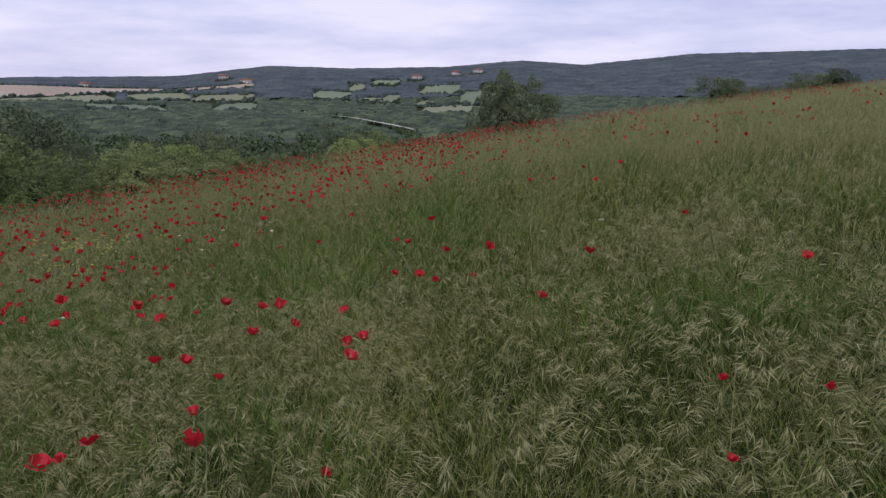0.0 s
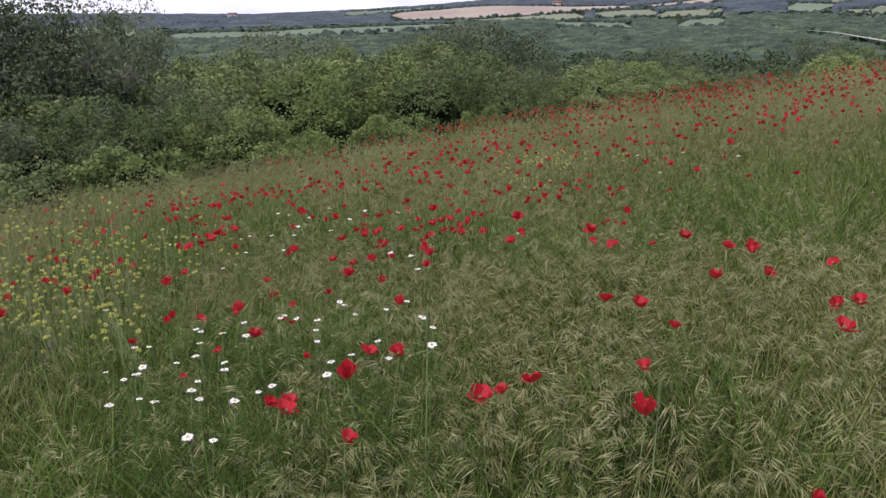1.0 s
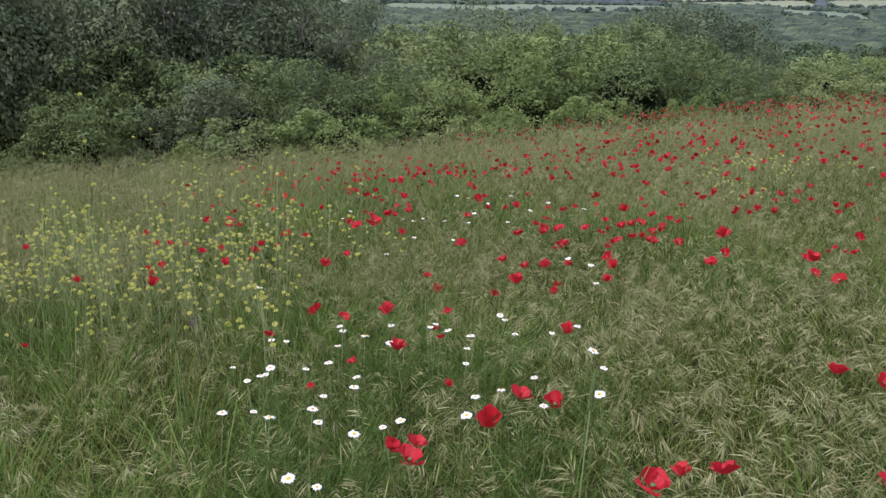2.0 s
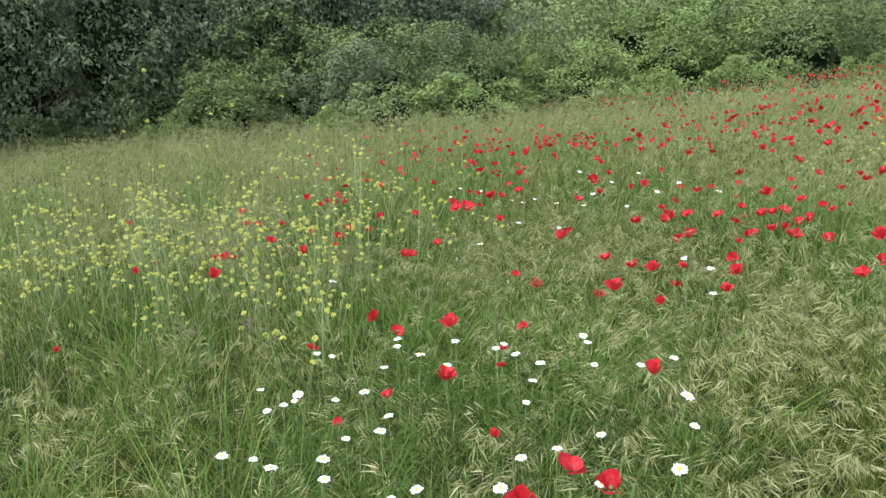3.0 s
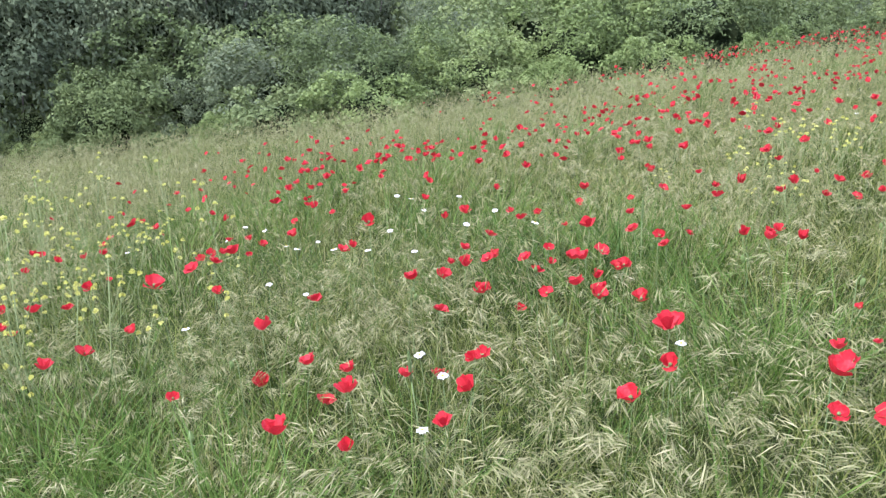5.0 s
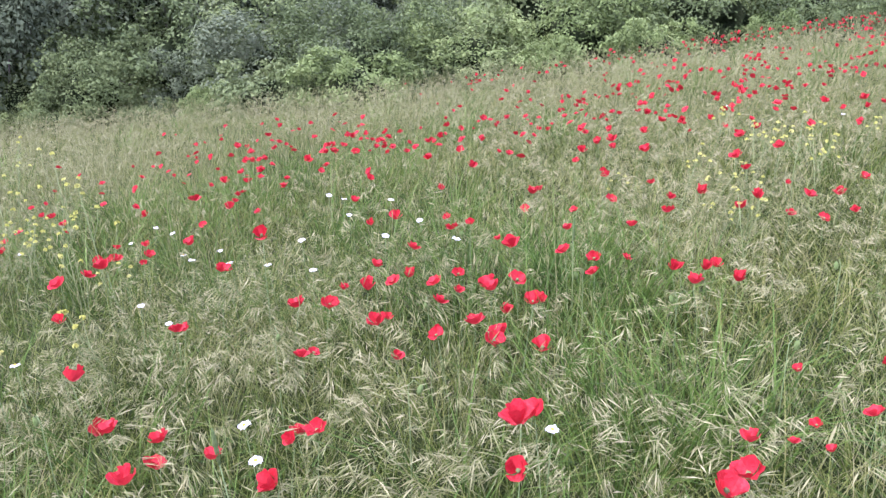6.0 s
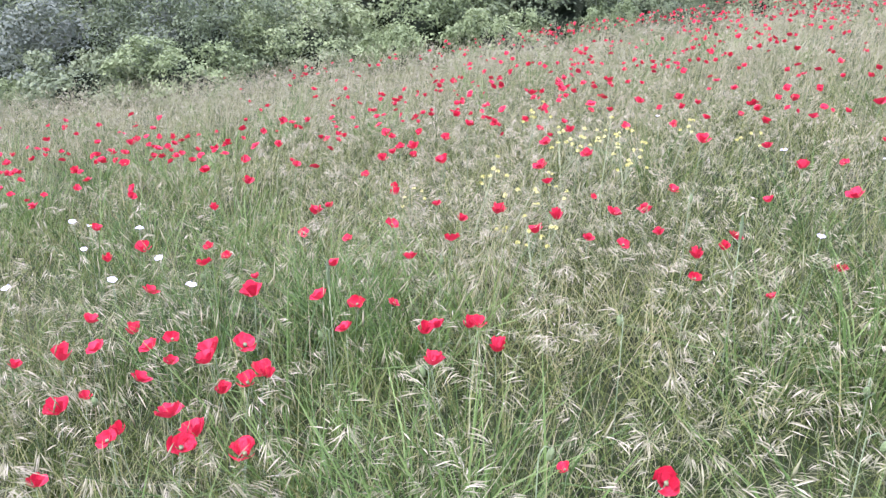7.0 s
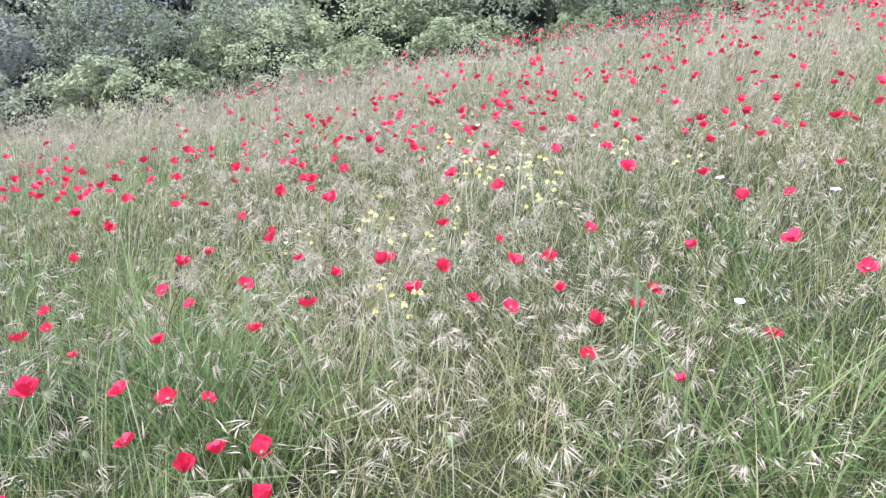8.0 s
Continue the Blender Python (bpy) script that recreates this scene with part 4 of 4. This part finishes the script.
POPPIES_SEVEN = [(1, 579, 44, 115), (420, 582, 48, 62), (519, 584, 48, 63), (17, 588, 39, 74), (38, 588, 36, 47), (27, 591, 35, 69), (141, 603, 28, 39), (-47, 606, 36, 73), (121, 610, 32, 51), (13, 614, 40, 57), (-16, 619, 35, 43), (35, 623, 38, 59), (-214, 626, 27, 75), (123, 626, 33, 61), (-38, 627, 38, 76), (164, 628, 26, 61), (-76, 630, 40, 54), (-31, 631, 39, 54), (47, 632, 41, 75), (101, 633, 36, 56), (10, 638, 41, 42), (90, 640, 36, 49), (188, 644, 36, 63), (133, 645, 29, 53), (-71, 645, 39, 80)]
POPPIES_EIGHT = [(73, 646, 38, 73), (23, 647, 43, 63), (113, 649, 34, 50), (38, 652, 48, 44), (-95, 653, 46, 62), (172, 654, 42, 69), (138, 657, 29, 67), (-51, 657, 35, 50), (148, 661, 40, 51), (79, 661, 38, 69), (45, 662, 39, 54), (109, 670, 36, 68), (98, 674, 35, 69), (56, 674, 38, 72), (-20, 676, 33, 61), (57, 686, 35, 48), (-21, 693, 37, 81), (120, 699, 36, 58), (90, 699, 35, 44), (-71, 705, 38, 57), (-213, 709, 46, 48), (183, 713, 39, 48), (-192, 715, 46, 72), (169, 715, 38, 79), (28, 718, 50, 83)]
POPPIES_NINE = [(-210, 719, 46, 72), (-24, 722, 32, 59), (203, 735, 42, 49), (-13, 772, 42, 73), (184, 778, 46, 55), (-7, 786, 45, 56), (214, 790, 48, 77), (371, 867, 48, 46), (-342, 875, 48, 57), (524, 901, 48, 75), (-292, 903, 48, 80), (-97, 916, 65, 53), (-351, 989, 48, 49), (74, 1086, 56, 44), (71, 1103, 55, 57)]
POPPY_SPOTS = (POPPIES_ONE, POPPIES_TWO, POPPIES_THREE, POPPIES_FOUR, POPPIES_FIVE, POPPIES_SIX, POPPIES_SEVEN, POPPIES_EIGHT, POPPIES_NINE)


def plant_poppies():
    rng = np.random.default_rng(61)
    spots = []
    for some in POPPY_SPOTS:
        for x, y, h, s in some:
            plant_poppy(rng, x / 100, y / 100, h / 100, s / 100)
            spots.append((x / 100, y / 100))
    spots = np.array(spots)
    # the rest of the nearer ones, in loose drifts
    extra = 0
    while extra < 60:
        y = rng.uniform(6.2, 8.6)
        x = rng.uniform(-0.42 * y, 0.45 * y)
        if patch(np.array(x), np.array(y), 0.8, 5.0) + rng.normal(0, 0.45) < 0.1:
            continue
        if np.hypot(spots[:, 0] - x, spots[:, 1] - y).min() < 0.16:
            continue
        plant_poppy(rng, x, y, rng.uniform(0.4, 0.54), rng.uniform(0.4, 0.8))
        extra += 1
    # some among the mustard
    for _ in range(30):
        u, w = rng.normal(0, 0.5, 2)
        plant_poppy(rng, -2.1 + 1.1 * u - 0.5 * w, 5.3 + 1.3 * w, rng.uniform(0.42, 0.56), rng.uniform(0.4, 0.65))


plant_poppies()


def build_far_poppies():
    """The drifts along the crest, past counting."""
    rng = np.random.default_rng(67)
    x, y = rng.uniform(-9, 32, 23000), rng.uniform(6.0, 24, 23000)
    off = edge_offset(x, y)
    az = np.degrees(np.arctan2(x, y))
    side = np.maximum(smooth(-15, 3, az), 0.6 * np.exp(-((x + 2.3) ** 2 / 2.0 + (y - 8.2) ** 2 / 2.5)))
    p = np.clip(0.22 + 0.35 * patch(x, y, 0.55, 1.4) + 0.15 * patch(x, y, 1.7, 0.4), 0.07, 1) * (0.75 + 0.5 * smooth(-4.0, -1.0, off)) * side * (1 - 0.85 * smooth(33, 46, az))
    p += 0.10 * np.exp(-((x + 2.3) ** 2 / 1.6 + (y - 8.2) ** 2 / 1.2))
    keep = (off < -0.35 - 2.0 * smooth(8, -8, az)) & (rng.random(len(x)) < p * 3.2) & (from_path(x, y) > 3.6)
    x, y = x[keep], y[keep]
    n = len(x)
    z = ground_z(x, y) + rng.uniform(0.40, 0.55, n)
    tiltd = rng.normal(0, 0.5, (n, 2))
    up = np.stack([tiltd[:, 0], tiltd[:, 1], np.ones(n)], -1)
    up /= np.linalg.norm(up, axis=1, keepdims=True)
    e1 = np.cross(up, np.array([0.3, 0.9, 0.2]))
    e1 /= np.linalg.norm(e1, axis=1, keepdims=True)
    e2 = np.cross(up, e1)
    R, cup = rng.uniform(0.013, 0.029, n), rng.uniform(0.3, 0.9, n)
    ring, verts, tri = 10, [np.stack([x, y, z], -1)], []
    for whorl, (share, rise) in enumerate(((1.0, 0.75), (0.72, 1.35))):
        for k in range(ring):
            a = 6.283 * (k + 0.5 * whorl) / ring + whorl
            rr = (R * share * (1.0 if k % 5 else 0.66) * rng.uniform(0.82, 1.15, n))[:, None]
            verts.append(verts[0] + (e1 * math.cos(a) + e2 * math.sin(a)) * rr + up * (R * cup * rise * rng.uniform(0.7, 1.2, n))[:, None])
        tri += [[0, 1 + whorl * ring + k, 1 + whorl * ring + (k + 1) % ring] for k in range(ring)]
    v = np.stack(verts, 1).reshape(-1, 3)
    f = ((np.arange(n) * (2 * ring + 1))[:, None, None] + np.array(tri)).reshape(-1, 3)
    tagged(bulk("poppy_drifts", [(v, f)], M_PETAL), "red poppies crowding along the crest of the meadow", "poppy", kind="stuff")


build_far_poppies()


# ---- daisies ----
def daisy(seed, R=0.0155, tilt=0.25):
    rng = np.random.default_rng(seed)
    root = new("daisy")
    head = Matrix.Translation((0.01, 0, 0.43)) @ Euler((tilt * rng.uniform(-1, 1), tilt, 0)).to_matrix().to_4x4()
    bm = bmesh.new()
    for k in range(13):
        a = 6.283 * k / 13 + rng.uniform(-0.08, 0.08)
        d, s = Vector((math.cos(a), math.sin(a), 0)), Vector((-math.sin(a), math.cos(a), 0))
        r, w, dip = R * rng.uniform(0.92, 1.08), R * 0.21, rng.uniform(-0.25, 0.12) * R
        pts = [d * R * 0.25 - s * w * 0.5, d * R * 0.25 + s * w * 0.5, d * r * 0.7 + s * w + Vector((0, 0, 0.06 * R)), d * r + Vector((0, 0, dip)), d * r * 0.7 - s * w + Vector((0, 0, 0.06 * R))]
        bm.faces.new([bm.verts.new(p) for p in pts])
    bm.transform(head)
    part("petals", bm, M_WHITE, root)
    bm = bmesh.new()
    bmesh.ops.create_icosphere(bm, subdivisions=1, radius=R * 0.30)
    bm.transform(head @ Matrix.Translation((0, 0, R * 0.08)) @ Matrix.Diagonal((1, 1, 0.6, 1)))
    part("disc", bm, M_DISC, root, "yellow domed disc")
    bm = bmesh.new()
    tube(bm, [(0, 0, -0.1), (-0.01, 0.01, 0.22), (0.01, 0, 0.425)], [0.0012, 0.0011, 0.0009], 4)
    part("stem", bm, M_STEM, root)
    return tagged(root, "white mayweed daisy with a yellow disc", "daisy", "daisies in the grass")


DAISIES = [daisy(201, 0.0155, 0.12), daisy(202, 0.017, 0.25), daisy(203, 0.014, 0.05)]
daisies_used = []


def plant_daisy(rng, x, y):
    k = int(rng.integers(3))
    s = rng.uniform(0.72, 1.05)
    m = Matrix.LocRotScale((x, y, z_at(x, y) + 0.44 - 0.43 * s + rng.uniform(-0.015, 0.015)), Euler((rng.uniform(-0.08, 0.08), rng.uniform(-0.08, 0.08), rng.uniform(0, 6.28))), (s, s, s))
    place(DAISIES[k], m, daisies_used)


DAISIES_NEAR = [(-83, 340), (-69, 348), (-80, 321), (-73, 336), (-54, 340), (-38, 335), (-28, 338), (-36, 356), (-106, 328), (-92, 303), (-96, 293), (-91, 294), (-81, 296), (-71, 288), (-62, 288), (-64, 332), (-40, 316), (-63, 297), (-28, 287), (-24, 289), (-11, 275), (-13, 298), (6, 287), (0, 305), (-26, 269), (-39, 266), (-46, 261), (-52, 260), (-68, 271), (-65, 265), (-76, 267), (-82, 265), (-89, 267), (-59, 235), (-53, 233)]
DAISIES_BEYOND = [(-54, 344), (-85, 351), (-102, 329), (-77, 304), (-93, 304), (-104, 302), (-41, 324), (-46, 336), (-31, 353), (-17, 341), (-10, 342), (-5, 326), (-149, 404), (-5, 411), (-121, 583), (-89, 636), (-109, 521), (-59, 601), (-92, 596), (-19, 446), (-11, 433), (45, 450), (-84, 505), (-120, 562), (-127, 572), (-181, 616), (-221, 580), (-87, 567), (-62, 555), (-119, 674), (-109, 672), (-103, 468), (-77, 653), (-45, 616), (-24, 588), (-174, 600), (-160, 608), (-97, 562)]
DAISIES_FAR = [(165, 720), (190, 690), (150, 610), (215, 640), (235, 700), (255, 840), (283, 377), (317, 372), (120, 820), (60, 900)]
rng_d = np.random.default_rng(71)
for some in (DAISIES_NEAR, DAISIES_BEYOND, DAISIES_FAR):
    for dx, dy in some:
        plant_daisy(rng_d, dx / 100, dy / 100)


def build_mayweed():
    """The dark feathery leaves under the daisies."""
    rng = np.random.default_rng(73)
    spots = np.array([p for some in (DAISIES_NEAR, DAISIES_BEYOND) for p in some], float) / 100
    pick = rng.integers(0, len(spots), 900)
    x, y = (spots[pick] + rng.normal(0, 0.11, (900, 2))).T
    per = 26
    n = 900 * per
    base = np.repeat(np.stack([x, y, ground_z(x, y)], -1), per, 0)
    base = base + np.stack([rng.normal(0, 0.03, n), rng.normal(0, 0.03, n), rng.uniform(0.05, 0.36, n)], -1)
    v, q, t, _ = strips(base, rng.uniform(0, 6.283, n), rng.uniform(0, 3.14, n), rng.uniform(0.015, 0.04, n), rng.uniform(0.4, 1.6, n), rng.uniform(0, 0.6, n), rng.uniform(0.0018, 0.004, n), 3)
    tagged(bulk("mayweed_leaves", [(v, q), (v[:0], t)], M_HERB), "dark green feathery mayweed leaves under the daisies", "foliage", kind="stuff")


build_mayweed()


# ---- mustard and other tall weeds ----
def mustard(seed, height, heads):
    rng = np.random.default_rng(seed)
    root = new("mustard")
    tops = []
    bm = bmesh.new()
    main = [(0, 0, -0.05), (rng.normal(0, 0.02), rng.normal(0, 0.02), height * 0.5), (rng.normal(0, 0.05), rng.normal(0, 0.05), height)]
    tube(bm, main, [0.0026, 0.0020, 0.0014], 4)
    tops.append(Vector(main[-1]))
    for _ in range(heads - 1):
        u, a = rng.uniform(0.45, 0.8), rng.uniform(0, 6.28)
        s = Vector(main[1]).lerp(Vector(main[2]), (u - 0.5) * 2 if u > 0.5 else 0)
        e = s + Vector((math.cos(a) * rng.uniform(0.04, 0.1), math.sin(a) * rng.uniform(0.04, 0.1), rng.uniform(0.06, 0.9 * (height - s.z) + 0.05)))
        tube(bm, [tuple(s), tuple(s.lerp(e, 0.5) + Vector((math.cos(a), math.sin(a), 0)) * 0.015), tuple(e)], [0.0012, 0.0010, 0.0008], 4)
        tops.append(e)
    part("stem", bm, M_STALK, root)
    for t in tops:
        bm = bmesh.new()
        for _ in range(14):
            d = Vector(rng.normal(0, 1, 3))
            d.z = abs(d.z) * 0.8
            d.normalize()
            c = t + d * rng.uniform(0.005, 0.009)
            e1 = d.orthogonal().normalized()
            e2 = d.cross(e1)
            r = rng.uniform(0.0035, 0.0055)
            for q in range(4):
                a = 1.5708 * q + 0.3
                p = e1 * math.cos(a) + e2 * math.sin(a)
                o = e1 * -math.sin(a) + e2 * math.cos(a)
                bm.faces.new([bm.verts.new(v) for v in (c, c + p * r * 0.7 + o * r * 0.45 + d * 0.001, c + p * r + d * 0.002, c + p * r * 0.7 - o * r * 0.45 + d * 0.001)])
        part("flower_head", bm, M_YELLOW, root, "small pale yellow four-petalled flowers")
    return tagged(root, "wild mustard with pale yellow flower heads", "mustard plant", "mustard in the meadow")


MUSTARDS = [mustard(301, 0.60, 7), mustard(302, 0.48, 5), mustard(303, 0.78, 7), mustard(304, 1.2, 3)]
mustards_used = []


def plant_mustard(rng, x, y, k, s, lean=0.1):
    m = Matrix.LocRotScale((x, y, z_at(x, y)), Euler((rng.uniform(-lean, lean), rng.uniform(-lean, lean), rng.uniform(0, 6.28))), (s, s, s))
    place(MUSTARDS[k], m, mustards_used)


def plant_mustards():
    rng = np.random.default_rng(81)
    count = 0
    while count < 150:
        u, w = rng.normal(0, 0.5, 2)
        x, y = -2.3 + 1.3 * u - 0.55 * w, 4.35 + 0.3 * u + 1.45 * w
        if x > -1.05 or y < 3.2:
            continue
        plant_mustard(rng, x, y, int(rng.integers(3)), rng.uniform(0.85, 1.12))
        count += 1
    for _ in range(16):
        plant_mustard(rng, 0.78 + rng.normal(0, 0.28), 7.15 + rng.normal(0, 0.45), int(rng.integers(2)), rng.uniform(0.75, 1.0))
    for x, y, s in ((-2.25, 3.92, 1.1), (-1.76, 4.38, 0.97), (-2.27, 4.51, 0.95), (-2.2, 4.48, 0.93), (-2.03, 3.87, 0.93), (-1.64, 4.49, 0.9), (-2.7, 4.3, 0.9), (-1.9, 4.0, 0.85)):
        plant_mustard(rng, x, y, 3, s, 0.08)


plant_mustards()


# ---- a few purple vetches ----
def vetch(seed):
    rng = np.random.default_rng(seed)
    root = new("vetch")
    bm = bmesh.new()
    tube(bm, [(0, 0, -0.05), (0.02, 0.01, 0.22), (0.0, 0.02, 0.44)], [0.0016, 0.0013, 0.001], 4)
    part("stem", bm, M_STEM, root)
    bm = bmesh.new()
    for k in range(12):
        a, z = k * 2.4, 0.405 + 0.0035 * k
        d = Vector((math.cos(a), math.sin(a), rng.uniform(-0.2, 0.5)))
        c = Vector((0, 0.02, z))
        e = Vector((-math.sin(a), math.cos(a), 0)) * 0.005
        tip = c + d * rng.uniform(0.013, 0.018)
        bm.faces.new([bm.verts.new(v) for v in (c, c.lerp(tip, 0.6) + e, tip, c.lerp(tip, 0.6) - e)])
    part("flower_head", bm, M_PURPLE, root, "purple pea-like flowers")
    return tagged(root, "purple vetch flowering among the grass", "vetch", "vetches in the meadow")


VETCHES = [(-1.46, 3.55, 1.00)]
vetch_model, vetches_used = vetch(401), []
for vx, vy, vs in VETCHES:
    place(vetch_model, Matrix.LocRotScale((vx, vy, z_at(vx, vy)), Euler((0.05, -0.06, vx * 9)), (vs, vs, vs)), vetches_used)


# ---- nodding poppy buds and tall foxtail ears ----
def poppy_bud(seed, height=0.44):
    rng = np.random.default_rng(seed)
    root = new("poppy_bud")
    bm = bmesh.new()
    side = 0.02 + 0.01 * rng.random()
    tube(bm, [(0, 0, -0.1), (0.01, 0, height * 0.6), (0.012, 0, height), (0.012 + side * 0.5, 0, height + 0.012), (0.012 + side, 0, height)], [0.0014, 0.0013, 0.0011, 0.001, 0.001], 5)
    part("stem", bm, M_STEM, root)
    bm = bmesh.new()
    bmesh.ops.create_uvsphere(bm, u_segments=8, v_segments=6, radius=1.0)
    bm.transform(Matrix.Translation((0.012 + side, 0, height - 0.012)) @ Matrix.Rotation(0.3, 4, "Y") @ Matrix.Diagonal((0.0065, 0.0065, 0.0125, 1)))
    part("bud", bm, M_BUD, root, "closed pale green hairy bud")
    return tagged(root, "nodding green poppy bud on a thin hooked stem", "poppy bud", "poppy buds in the meadow")


def foxtail(seed, height=0.62):
    rng = np.random.default_rng(seed)
    root = new("foxtail_grass")
    bm = bmesh.new()
    lean = rng.normal(0, 0.02, 2)
    tube(bm, [(0, 0, -0.05), (lean[0] * 0.5, lean[1] * 0.5, height * 0.5), (lean[0], lean[1], height)], [0.0022, 0.0018, 0.0013], 5)
    part("stem", bm, M_STEM, root)
    bm = bmesh.new()
    rings = 12
    pts = [(lean[0], lean[1], height - 0.005 + 0.085 * k / rings) for k in range(rings + 1)]
    tube(bm, pts, [0.0052 * math.sin(0.25 + 2.75 * k / rings) ** 0.6 * (1.0 if k % 2 else 0.86) for k in range(rings + 1)], 8)
    part("ear", bm, M_FOXTAIL, root, "soft cylindrical pale green ear")
    return tagged(root, "tall foxtail grass with one pale green ear", "foxtail grass", "foxtails in the meadow")


BUDS = [(1.35, 5.02), (0.6, 5.35), (-0.05, 5.15), (0.85, 4.95), (0.3, 5.6), (-0.4, 4.9), (1.0, 5.5), (1.45, 5.3), (0.1, 4.6), (-0.7, 4.4), (0.45, 6.2), (1.2, 6.4), (-0.2, 6.0), (0.75, 6.7), (-0.5, 3.9), (-0.9, 3.6)]
bud_models, buds_used = [poppy_bud(501), poppy_bud(502, 0.40), poppy_bud(503, 0.48)], []
for k, (bx, by) in enumerate(BUDS):
    place(bud_models[k % 3], Matrix.LocRotScale((bx, by, z_at(bx, by)), Euler((0, 0, k * 2.4)), (1, 1, 1)), buds_used)
FOXTAILS = [(0.0, 2.38), (0.5, 2.1), (-0.55, 3.5), (-0.15, 4.35), (0.95, 4.2), (1.3, 6.0), (-1.3, 3.2), (0.2, 5.9)]
fox_models, fox_used = [foxtail(511), foxtail(512, 0.44)], []
for k, (bx, by) in enumerate(FOXTAILS):
    place(fox_models[1 if k else 0], Matrix.LocRotScale((bx, by, z_at(bx, by)), Euler((0.03, 0.05, k * 1.7)), (1, 1, 1)), fox_used)
